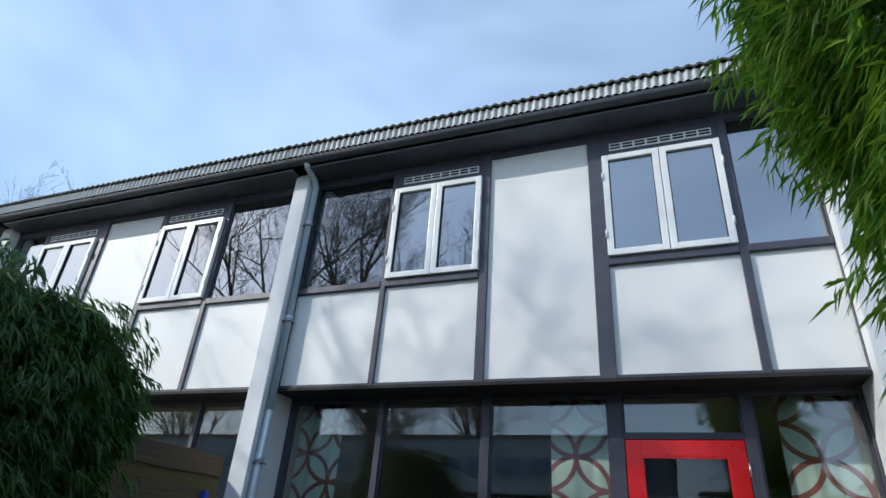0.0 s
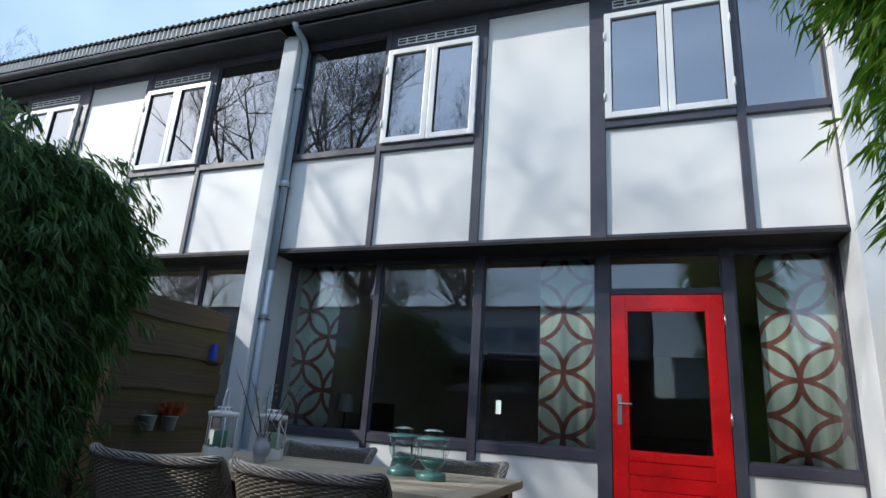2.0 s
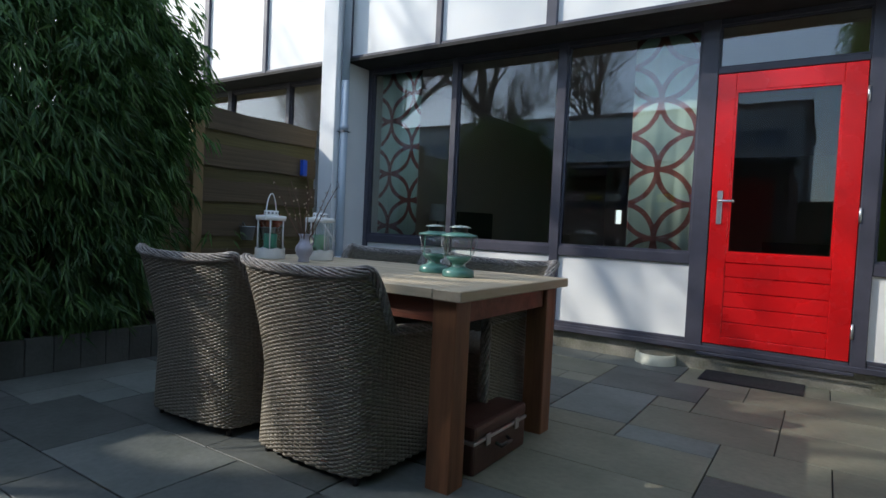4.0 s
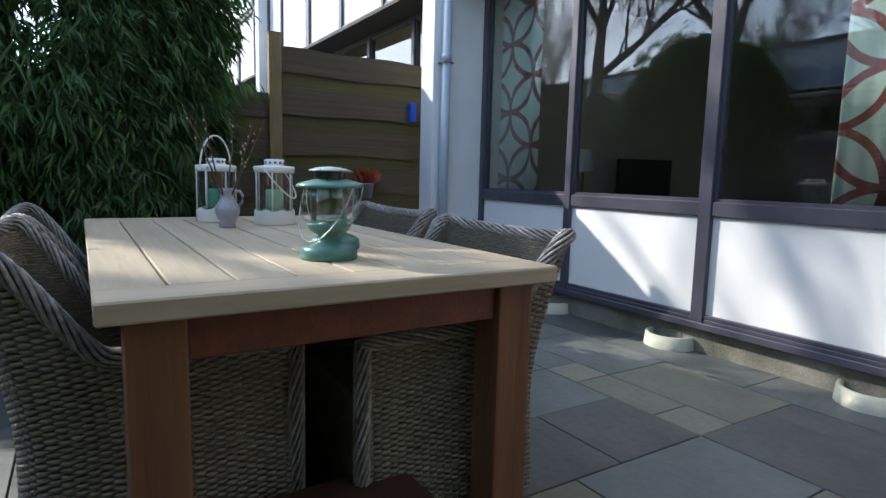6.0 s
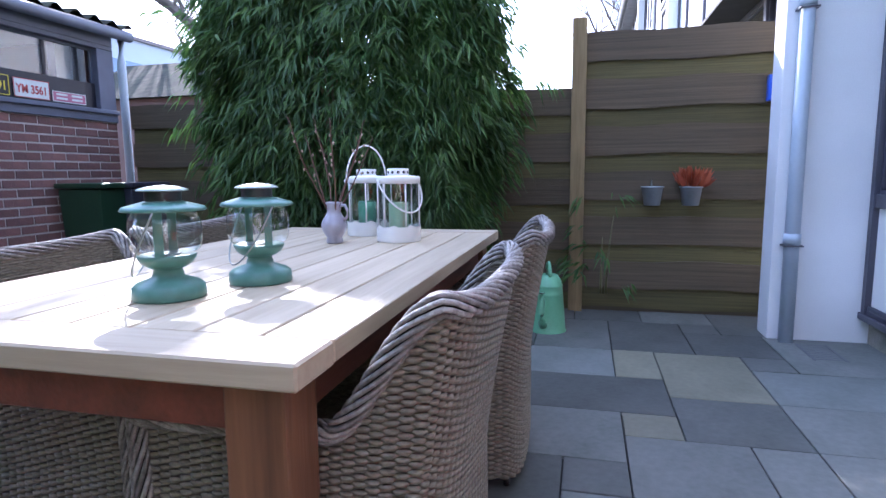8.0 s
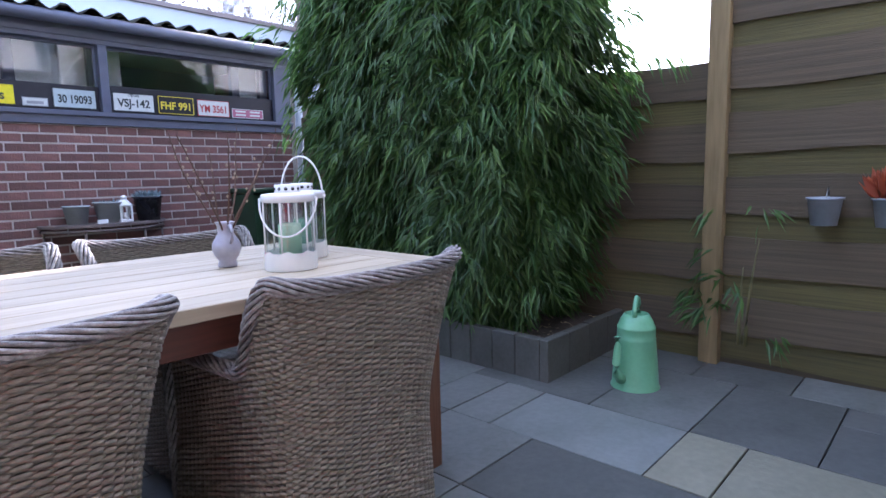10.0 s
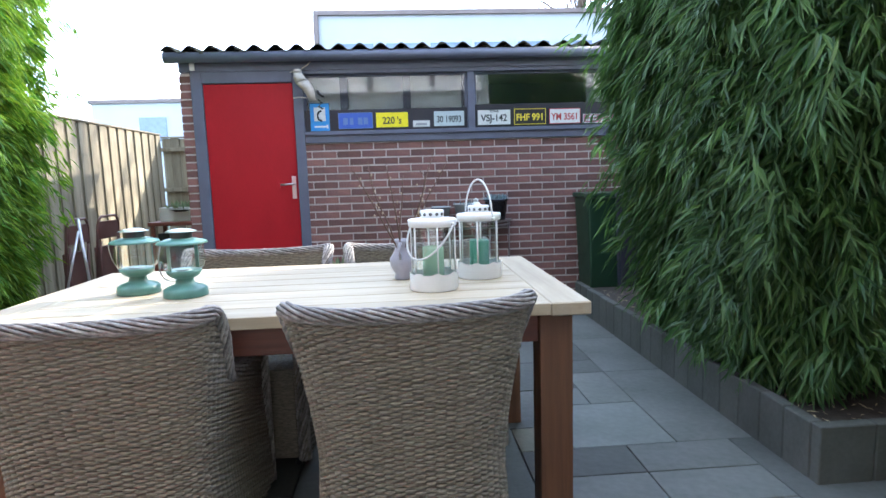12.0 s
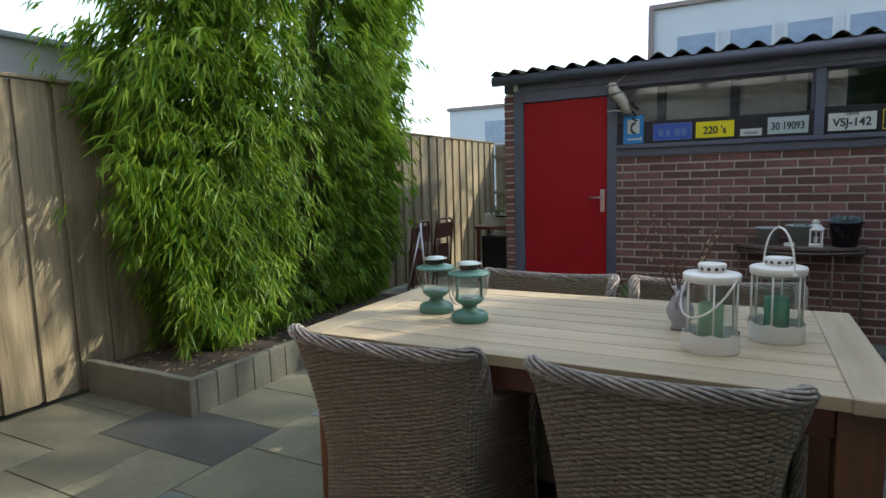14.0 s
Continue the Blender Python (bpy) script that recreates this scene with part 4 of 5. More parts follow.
tube([(0.0, 0.0, 0.0), (0.005, 0.01, 0.05), (0.02, 0.015, 0.11), (0.045, 0.02, 0.16)], 0.016, 10, bm, 0.036)
tube([(0.045, 0.02, 0.16), (0.06, 0.02, 0.20), (0.065, 0.02, 0.235)], 0.036, 10, bm, 0.022)
lathe([(0.001, -0.022), (0.018, -0.015), (0.023, 0), (0.018, 0.015), (0.001, 0.022)], 10, (0.067, 0.02, 0.25), bm)
tube([(0.085, 0.02, 0.25), (0.105, 0.02, 0.24)], 0.008, 6, bm, 0.002)
tube([(0.05, 0.01, 0.27), (0.02, 0.0, 0.31), (0.0, -0.01, 0.35)], 0.006, 6, bm, 0.002)
tube([(-0.04, 0.0, 0.01), (0.06, 0.02, 0.03), (0.09, 0.03, 0.02)], 0.006, 6, bm)
bird = part("bird_figure", bm, M_STATUE)
bird.location = (2.515, SY + 0.05, 1.84)
bird.scale = (1.7, 1.6, 0.98)
bird.rotation_euler.y = -0.02
perch = part("perch", tube([(-.03, .01, .012), (-.05, .015, -.02), (-.03, .012, -.05), (-.055, .01, -.07)], .007, 6), M_BLACK, bird, "dark iron perch hook")
part("foot_bar", tube([(-.06, .01, .03), (-.035, .012, .06), (-.03, .01, .09)], .008, 6), M_BLACK, bird, "dark iron tail")
tagged(bird, "pale weathered bird figure perched on the shed door post", "figurine")

# half-round console shelf against the brick wall, with pots
M_CONSOLE = mat("grey_brown_metal", (0.16, 0.12, 0.11), 0.6, var=0.3, scale=15, bump=0.1)
sh = thing("console_table", "narrow half-round brown console table against the brick wall", "table", at=(1.215, SY + .01, -.02))
bm = bmesh.new()
prof = [(-0.44 * math.cos(math.pi * k / 20), 0.30 * math.sin(math.pi * k / 20)) for k in range(21)]
for z0, z1 in ((0.755, 0.775),):
    lo = [bm.verts.new((x, y, z0)) for x, y in prof]; hi = [bm.verts.new((x, y, z1)) for x, y in prof]
    bm.faces.new(lo); bm.faces.new(hi)
    for k in range(21):
        bm.faces.new((lo[k], lo[(k + 1) % 21], hi[(k + 1) % 21], hi[k]))
part("tabletop", bm, M_CONSOLE, sh)
part("apron", tube([(x * .95, y * .95, 0.73) for x, y in prof], 0.012, 6), M_CONSOLE, sh)
for x, y in ((-0.41, .03), (0.41, .03), (-.2, .24), (.2, .24)):
    part("leg", tube([(x, y, -0.012), (x, y, 0.755)], 0.008, 8), M_CONSOLE, sh)


def pot(label, x, y, z, r, hgt, material, plant=None, n=60, square=False, seed=1, spread=1.0, name="flower_pot"):
    p = thing(name, label, "pot", "flower pots", at=(x, y, z))
    prof = [(0.001, 0), (r * .72, 0), (r * .95, hgt * .93), (r * 1.04, hgt * .93), (r * 1.04, hgt), (r * .92, hgt), (r * .88, hgt * .86), (0.001, hgt * .84)]
    part("pot", lathe(prof, 4 if square else 24), material, p)
    if plant:
        rng = np.random.default_rng(seed)
        a = rng.uniform(0, 6.283, n); q = np.sqrt(rng.random(n)) * r * .8
        base = np.stack([q * np.cos(a), q * np.sin(a), np.full(n, hgt * .85)], 1)
        up = np.stack([np.cos(a) * .5 * q / r, np.sin(a) * .5 * q / r, np.ones(n)], 1) + rng.normal(0, .22, (n, 3))
        up /= np.linalg.norm(up, axis=1)[:, None]
        L = rng.uniform(.5, 1.0, n)[:, None] * spread
        sd_ = np.cross(up, rng.normal(size=(n, 3))); sd_ /= np.linalg.norm(sd_, axis=1)[:, None]
        w = 0.12 * L
        v = np.stack([base, base + up * L * .5 + sd_ * w, base + up * L, base + up * L * .5 - sd_ * w], 1).reshape(-1, 3)
        f = np.arange(n * 4).reshape(n, 4)
        arr_mesh("plant", v, f, plant, p, smooth=False)
    return p


pot("pale grey pot on the console table", 1.43, SY + .13, 0.755, 0.088, 0.135, M_POTGREY)
pot("pale grey pot with a small plant on the console table", 1.215, SY + .12, 0.755, 0.10, 0.155, M_POTGREY, M_SUCC, 20, spread=.06)
pot("black glazed pot with a blue-green rosette plant", 0.935, SY + .14, 0.755, 0.108, 0.185, M_POTBLK, M_SUCC, 220, seed=3, spread=.085)
tg = thing("label_card", "small white card on the console table", "sign", at=(1.29, SY + .22, 0.755))
part("card", boxes([(-.035, -.004, 0, .035, .004, .03)], .001), M_WHITE, tg)
ln = thing("small_lantern", "small white house-shaped lantern on the console table", "lantern", at=(1.12, SY + .17, 0.755))
bm = boxes([(-.045, -.045, 0, .045, .045, .02), (-.045, -.045, .115, .045, .045, .13)], .003)
for a in (-1, 1):
    for b in (-1, 1):
        box(bm, a * .038 - .006, b * .038 - .006, .02, a * .038 + .006, b * .038 + .006, .115)
    box(bm, -.003, a * .038 - .003, .02, .003, a * .038 + .003, .115)
lathe([(.058, .13), (.028, .165), (.022, .165), (.022, .18), (.03, .18), (.012, .198), (.001, .2)], 4, bm=bm)
part("body", bm, M_WHITE, ln)
part("candle", lathe([(.001, .02), (.018, .02), (.018, .07), (.001, .07)], 12), M_WHITE, ln)

# low green shrub by the shed wall
pot("dark pot with a low green shrub by the brick wall", 2.28, SY + .30, -.012, 0.16, 0.28, M_POTBLK, M_SHRUB, 300, seed=9, spread=.28)

# bins
for x, mt, lab in ((-0.18, M_BIN, "dark green wheeled bin beside the shed wall"), (-0.42, M_BINLILAC, "dark grey container beside the green bin")):
    b = thing("wheeled_bin", lab, "bin", "bins", at=(x + .17, -5.32 if x > -.3 else -5.25, -0.012))
    bm = boxes([(-.2, -.2, .04, .2, .19, .94)], .02)
    for v in bm.verts:
        if v.co.z < .5:
            v.co.x *= .82; v.co.y *= .85
    part("body", bm, mt, b)
    part("lid", boxes([(-.215, -.22, .945, .215, .215, .985)], .012), mt, b)
    part("wheel", tube([(-.17, -.2, .08), (.17, -.2, .08)], .085, 14), M_BLACK, b)

# things by the right fence
tb = thing("potting_table", "small dark side table beside the shed", "table", at=(4.12, -6.75, -0.012))
part("tabletop", boxes([(-.32, -.2, .74, .32, .2, .78)], .005), M_TEAKRAIL, tb)
for a in (-.28, .26):
    for b in (-.17, .15):
        part("leg", boxes([(a, b, 0, a + .035, b + .035, .74)]), M_TEAKRAIL, tb)
part("shelf", boxes([(-.29, -.18, .25, .29, .18, .28)]), M_TEAKRAIL, tb)
part("dark_crate", boxes([(-.24, -.16, .28, .24, .16, .66)], .01), M_BLACK, tb)
tr = thing("planting_trough", "cream trough with a few dry plants on the side table", "planter", at=(4.12, -6.72, .768))
bm = boxes([(-.22, -.09, 0, .22, .09, .15)], .008)
part("trough", bm, M_TROUGH, tr)
pl = pot("hidden", 4.12, -6.72, .87, .14, .02, M_SOIL, M_SHRUB, 80, seed=4, spread=.12)
tagged(pl, "scraggy dry plants in the cream trough", "plant")
pl.name = "trough_plant"


def folding_chair(x, y, rz):
    c = thing("folding_chair", "brown metal folding chair leaning folded against the fence", "chair", "folded chairs", at=(x, y, -.012))
    c.matrix_basis = pose(x, y, -.012, 0, 0, rz)
    bm = bmesh.new()
    tube([(-.19, .02, 0), (-.19, .10, .78), (-.17, .105, .84), (-.12, .11, .87), (.12, .11, .87), (.17, .105, .84), (.19, .10, .78), (.19, .02, 0)], .013, 8, bm)
    tube([(-.16, .06, 0), (-.16, .10, .62)], .011, 8, bm); tube([(.16, .06, 0), (.16, .10, .62)], .011, 8, bm)
    part("tube_frame", bm, M_CHAIRBROWN, c)
    part("back_plate", boxes([(-.175, .085, .64, .175, .105, .82)], .008), M_CHAIRBROWN, c)
    part("seat_plate", boxes([(-.175, .03, .14, .175, .05, .56)], .01), M_CHAIRBROWN, c)
    return c


folding_chair(4.95, -6.0, 90)
folding_chair(4.93, -6.55, 86)
st = thing("metal_stand", "thin grey metal garden stand by the bamboo", "stand", at=(4.5, -5.5, -.012))
part("rod", tube([(0.0, 0, 0), (0.06, 0.02, .9)], .012, 8), M_STEEL, st)
part("rod", tube([(0.25, 0.1, 0), (0.06, 0.03, .8)], .010, 8), M_STEEL, st)

# ---- table ----
TX0, TX1, TY0, TY1, TZ = 1.218, 3.11, -3.0, -1.977, 0.765
tab = thing("dining_table", "large weathered teak garden table with reddish legs", "table")
T = 0.042
ew = 0.125
for a, b in ((TX0, TX0 + ew), (TX1 - ew, TX1)):
    part("end_board", boxes([(a, TY0, TZ - T, b, TY1, TZ)], 0.004), M_TEAKY, tab)
nb_ = 8
w = (TY1 - TY0) / nb_
for i in range(nb_):
    part("plank", boxes([(TX0 + ew + .001, TY0 + i * w + (.003 if i else 0), TZ - T + .004, TX1 - ew - .001, TY0 + (i + 1) * w - (.003 if i < nb_ - 1 else 0), TZ - .0006)], 0.0022), M_TEAK, tab)
# black board added below the planks, so their seams look shaded
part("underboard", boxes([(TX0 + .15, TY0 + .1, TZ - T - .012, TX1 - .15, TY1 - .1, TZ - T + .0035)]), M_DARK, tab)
L0 = 0.105
for x in (TX0 + .045, TX1 - .045 - L0):
    for y in (TY0 + .045, TY1 - .045 - L0):
        part("leg", boxes([(x, y, -0.012, x + L0, y + L0, TZ - T)], 0.006), M_TEAKLEG, tab)
az0 = TZ - T - 0.095
for y in (TY0 + .065, TY1 - .095):
    part("apron", boxes([(TX0 + .045 + L0, y, az0, TX1 - .045 - L0, y + .03, TZ - T)], 0.003), M_TEAKRAIL, tab)
for x in (TX0 + .065, TX1 - .095):
    part("apron", boxes([(x, TY0 + .045 + L0, az0, x + .03, TY1 - .045 - L0, TZ - T)], 0.003), M_TEAKRAIL, tab)


# ---- wicker chairs ----
def wicker_chair():
    """Origin on the floor under the middle of the back; the chair faces -y, its back towards +y."""
    c = thing("wicker_chair", "grey-brown wicker tub chair with a thick braided rim", "chair", "wicker chairs round the table")
    D = 0.56            # depth of the sides

    def outline(s, z):
        """Place on the tub at s from -1 (front of one side) over 0 (middle of the back) to 1."""
        t = max(0.0, min(1.0, z / 0.86))
        flare = 0.245 + 0.065 * max(0, (t - 0.45) / 0.55) ** 1.5 + 0.02 * max(0, (0.4 - t) / 0.4)
        lean = 0.02 + 0.075 * max(0, (t - 0.45) / 0.55) ** 1.3
        back = 0.34                     # share of |s| taken by the back
        a = abs(s)
        sg = 1 if s >= 0 else -1
        if a < back:
            u = a / back
            x = flare * (math.sin(u * math.pi / 2 * .86) / math.sin(math.pi / 2 * .86)) * .955
            y = lean - 0.045 * u ** 3
        else:
            u = (a - back) / (1 - back)
            bend = min(1, u / .12)
            x = flare * (.955 + .045 * bend) - 0.045 * u * max(0, t - .4)
            y = lean - 0.045 - D * u
            fl = lean * u
            y -= fl * .3
        return sg * x, y

    def top(s):
        a = abs(s)
        if a < 0.335:
            return 0.832 + 0.022 * (a / .335) ** 2.2
        u = (a - 0.335) / 0.665
        k = min(1, u / 0.30)
        k = k * k * (3 - 2 * k)
        return 0.854 - k * 0.245 - 0.02 * u
    ribs, rows, pu, pv = 72, 100, 3, 3
    nu, nv = ribs * pu, rows * pv
    vs = np.zeros(((nu + 1) * (nv + 1), 3))
    k = 0
    for j in range(nv + 1):
        row = j / pv
        for i in range(nu + 1):
            s = -1 + 2 * i / nu
            zt = top(s)
            zmax = 0.055 + (0.86 - 0.055) * j / nv
            z = min(zmax, zt)
            x, y = outline(s, z)
            ph = math.pi * i / pu
            over = math.sin(ph) * (1 if int(row) % 2 == 0 else -1)
            bulge = 0.0056 * over if j % pv else -0.0095
            x2, y2 = outline(min(1, s + .01), z); x1, y1 = outline(max(-1, s - .01), z)
            tx, ty = x2 - x1, y2 - y1
            q = math.hypot(tx, ty) or 1
            nx_, ny_ = -ty / q, tx / q
            vs[k] = (x - nx_ * bulge * -1, y - ny_ * bulge * -1, z)
            k += 1
    idx = np.arange(nu + 1)
    fs = []
    for j in range(nv):
        a = j * (nu + 1)
        zlo = vs[a:a + nu + 1, 2]; zhi = vs[a + nu + 1:a + 2 * nu + 2, 2]
        for i in range(nu):
            if zhi[i] - zlo[i] > 1e-5 or zhi[i + 1] - zlo[i + 1] > 1e-5:
                fs.append((a + i, a + i + 1, a + nu + 2 + i, a + nu + 1 + i))
    sh_ = arr_mesh("woven_shell", vs, fs, M_WEAVE, c)
    sol = sh_.modifiers.new("thick", "SOLIDIFY"); sol.thickness = 0.012; sol.offset = 0
    tagged(sh_, "woven wicker back and sides", kind="stuff")
    # braided rim: strands wound round the edge
    path = []
    for i in range(121):
        s = -1 + 2 * i / 120
        z = top(s)
        x, y = outline(s, z)
        path.append(Vector((x, y, z)))
    front = [Vector((path[0].x, path[0].y, z)) for z in np.linspace(.04, path[0].z - .03, 22)]
    frontr = [Vector((path[-1].x, path[-1].y, z)) for z in np.linspace(path[-1].z - .03, .04, 22)]
    full = front + path + frontr
    bm = bmesh.new()
    ln_ = [0.0]
    for a, b in zip(full, full[1:]):
        ln_.append(ln_[-1] + (b - a).length)
    # resample evenly
    step, pts, d, i = 0.011, [], 0.0, 0
    while d < ln_[-1]:
        while ln_[i + 1] < d:
            i += 1
        f = (d - ln_[i]) / max(1e-9, ln_[i + 1] - ln_[i])
        pts.append(full[i].lerp(full[i + 1], f)); d += step
    for st_ in range(9):
        q = []
        for i, p_ in enumerate(pts):
            t = (pts[min(i + 1, len(pts) - 1)] - pts[max(0, i - 1)]).normalized()
            side = Vector((-p_.x, -0.28 - p_.y, 0)); side -= side.dot(t) * t; side.normalize()
            up = t.cross(side)
            ph = 2 * math.pi * (i * step / 0.34 + st_ / 9)
            q.append(p_ + side * (0.018 * math.cos(ph)) + up * (0.018 * math.sin(ph)))
        tube(q, 0.0050, 6, bm)
    part("braided_rim", bm, M_BRAID, c, "thick braided rim")
    part("rim_core", tube(pts, 0.013, 8), M_DARK, c)
    # seat, front skirt and feet
    bm = bmesh.new()
    rows_, cols_ = 50, 40
    grid = [[bm.verts.new((-.225 + .45 * i / cols_, -.02 - .535 * j / rows_, .43 + .0035 * math.sin(math.pi * i / 1.5) * (1 if j % 2 else -1) - .03 * math.exp(-((j - 25) / 20) ** 2))) for i in range(cols_ + 1)] for j in range(rows_ + 1)]
    for j in range(rows_):
        for i in range(cols_):
            bm.faces.new((grid[j][i], grid[j][i + 1], grid[j + 1][i + 1], grid[j + 1][i])).smooth = True
    part("seat", bm, M_WEAVE, c, "woven seat")
    part("front_skirt", boxes([(-.225, -.565, .05, .225, -.555, .43)], .003), M_WEAVE, c)
    for x in (-.22, .22):
        for y in (-.03, -.54):
            part("foot", tube([(x, y, 0), (x, y, .05)], .012, 8), M_BLACK, c)
    return c


chair = wicker_chair()
spots = [(1.775, -1.81, 2), (2.625, -1.85, -1), (1.71, -3.13, 182), (2.49, -3.13, 179)]
CHAIR_SIZE = Matrix.Diagonal((1.075, 1, 0.99, 1))
chair.matrix_basis = pose(spots[0][0], spots[0][1], -0.012, 0, 0, spots[0][2]) @ CHAIR_SIZE
for x, y, rz in spots[1:]:
    copy_thing(chair, pose(x, y, -0.012, 0, 0, rz) @ CHAIR_SIZE)


# ---- on the table ----
def arc_wire(bm, cx, cz, rx, rz, a0, a1, y=0.0, r=.0022, tilt=0.0, n=18):
    pts = []
    for i in range(n + 1):
        a = a0 + (a1 - a0) * i / n
        q = rz * math.sin(a)
        pts.append((cx + rx * math.cos(a), y + q * math.sin(tilt), cz + q * math.cos(tilt)))
    return tube(pts, r, 6, bm)


def storm_lantern(x, y, rz):
    g = thing("storm_lantern", "sea-green metal storm lantern with a round glass jar", "lantern", "green storm lanterns", at=(x, y, TZ))
    g.matrix_basis = pose(x, y, TZ, 0, 0, rz) @ Matrix.Diagonal((1.1, 1.1, 1, 1))
    part("base", lathe([(.001, 0), (.066, 0), (.068, .004), (.066, .026), (.058, .034), (.030, .045), (.026, .062), (.034, .066), (.046, .074), (.052, .084), (.054, .092), (.050, .094), (.001, .088)], 32), M_GREEN, g)
    part("jar", lathe([(.048, .094), (.056, .098), (.063, .108), (.0655, .124), (.0660, .145), (.0645, .165), (.058, .180), (.050, .186)], 36), M_JAR, g, "clear round glass jar")
    part("top", lathe([(.075, .185), (.077, .188), (.073, .194), (.040, .204), (.034, .206), (.001, .207)], 32), M_GREEN, g, "wide green lid")
    part("cap", lathe([(.001, .239), (.028, .236), (.046, .230), (.047, .227), (.038, .226), (.001, .226)], 28), M_CAP, g, "domed metal cap")
    part("vent", lathe([(.033, .205), (.033, .2265)], 24), M_VENT, g, "dark perforated vent ring")
    for s in (-1, 1):
        bm = boxes([(s * .050 - .0015, -.0085, .088, s * .050 + .0015, .0085, .19)], .001)
        part("side_strip", bm, M_GREEN, g)
    bm = bmesh.new()
    arc_wire(bm, 0, .185, .076, .150, math.pi, 2 * math.pi, .0, .0018, tilt=.42)
    part("wire_handle", bm, M_WIRE, g, "thin wire carrying handle hanging down")
    part("candle_cup", lathe([(.001, .084), (.024, .084), (.026, .094), (.001, .094)], 20), M_WIRE, g)
    return g


storm_lantern(2.757, -2.46, 25)
storm_lantern(2.555, -2.364, 55)


def white_lantern(x, y, rz, candle, up, hgt):
    g = thing("candle_lantern", "white metal and glass candle lantern with a green candle", "lantern", "white candle lanterns", at=(x, y, TZ))
    g.matrix_basis = pose(x, y, TZ, 0, 0, rz) @ Matrix.Diagonal((1.13, 1.13, 1.07, 1))
    bm = lathe([(.001, 0), (.074, 0), (.075, .003), (.075, .055)], 48)
    top_ = [v for v in bm.verts if v.co.z > .05]
    for v in top_:
        v.co.z += .006 * math.cos(8 * math.atan2(v.co.y, v.co.x))
    inner = lathe([(.001, .012), (.070, .012), (.072, .054)], 48, bm=bm)
    part("base_ring", bm, M_WHITE, g, "white base with a scalloped edge")
    part("glass", lathe([(.066, .02), (.066, .215)], 40), M_JAR, g, "clear glass cylinder")
    part("lid", lathe([(.070, .205), (.074, .207), (.076, .226), (.072, .230), (.036, .234), (.001, .234)], 40), M_WHITE, g)
    cap = part("cap", lathe([(.036, .230), (.037, .256), (.034, .258), (.001, .259)], 32), M_WHITE, g)
    for i in range(12):
        a = 2 * math.pi * i / 12
        part("vent_hole", lathe([(.001, 0), (.005, 0)], 10), M_DARK, cap).matrix_basis = \
            Matrix.Translation((.0375 * math.cos(a), .0375 * math.sin(a), .245)) @ Matrix.Rotation(a, 4, "Z") @ Matrix.Rotation(math.pi / 2, 4, "Y")
    for i in range(6):
        a = 2 * math.pi * (i + .3) / 6
        part("rod", tube([(.071 * math.cos(a), .071 * math.sin(a), .05), (.071 * math.cos(a), .071 * math.sin(a), .21)], .0028, 6), M_WHITE, g)
    part("candle", lathe([(.001, .014), (.033, .014), (.033, hgt), (.030, hgt + .004), (.024, hgt - .005), (.001, hgt - .008)], 24), candle, g, "green pillar candle")
    bm = bmesh.new()
    if up:
        arc_wire(bm, 0, .215, .074, .135, 0, math.pi, 0, .0032)
    else:
        arc_wire(bm, 0, .215, .080, .135, math.pi, 2 * math.pi, 0, .0032, tilt=.62)
    part("handle", bm, M_WHITE, g, "white wire handle")
    for s in (-1, 1):
        part("handle_knob", lathe([(.001, -.006), (.006, -.004), (.006, .004), (.001, .006)], 10, (s * .078, 0, .213)), M_WHITE, g)
    return g


white_lantern(1.679, -2.296, 140, M_CANDLE_A, False, .135)
white_lantern(1.489, -2.498, 120, M_CANDLE_B, True, .130)

jug = thing("jug_vase", "grey-lilac glazed jug vase with dry budding twigs", "vase", at=(1.789, -2.515, TZ))
jug.matrix_basis = pose(1.789, -2.515, TZ, 0, 0, -80)
part("body", lathe([(.001, 0), (.030, 0), (.032, .006), (.028, .022), (.040, .040), (.048, .062), (.046, .082), (.032, .104), (.025, .118), (.027, .140), (.034, .154), (.031, .154), (.023, .138), (.021, .118), (.001, .1)], 32), M_VASE, jug)
part("ear", tube([(-.024, .008, .14), (-.045, .014, .143), (-.056, .017, .125), (-.054, .017, .10), (-.042, .013, .085)], .006, 8), M_VASE, jug, "curved jug handle")
rng = random.Random(11)
bmt, bmb = bmesh.new(), bmesh.new()
for i in range(7):
    a = rng.uniform(0, 6.28)
    p = Vector((0.01 * math.cos(a), .01 * math.sin(a), .09))
    d = Vector((.48 * math.cos(a), .48 * math.sin(a), 1)).normalized()
    L = rng.uniform(.25, .36)
    pts = [p.copy()]
    for k in range(10):
        d = (d + Vector((rng.uniform(-.10, .10), rng.uniform(-.10, .10), .01))).normalized()
        p = p + d * L / 10
        pts.append(p.copy())
        if k > 3 and rng.random() < .75:
            s = Vector((rng.uniform(-1, 1), rng.uniform(-1, 1), .8)).normalized() * rng.uniform(.008, .03)
            tube([p, p + s], .0009, 4, bmt)
            c = p + s
            lathe([(.0006, -.005), (.0036, -.001), (.0042, .002), (.0006, .007)], 6, c, bmb)
    tube(pts, .0033, 5, bmt, .0014)
part("dry_spray", bmt, M_TWIG, jug, "thin brown twigs", kind="stuff").scale = (1.15, 1.15, 1.15)
tagged(part("buds", bmb, M_BUD, jug, "pale dry buds"), kind="stuff")

# ---- under the table ----
case = thing("travel_case", "dark brown leather case with metal edging under the garden table", "case", at=(2.955, -2.53, 0.0))
part("body", boxes([(-.105, -.235, 0, .105, .235, .125)], .012), M_CASE, case, "dark brown leather body")
part("lid", boxes([(-.107, -.237, .139, .107, .237, .20)], .018), M_CASE, case, "dark brown leather lid")
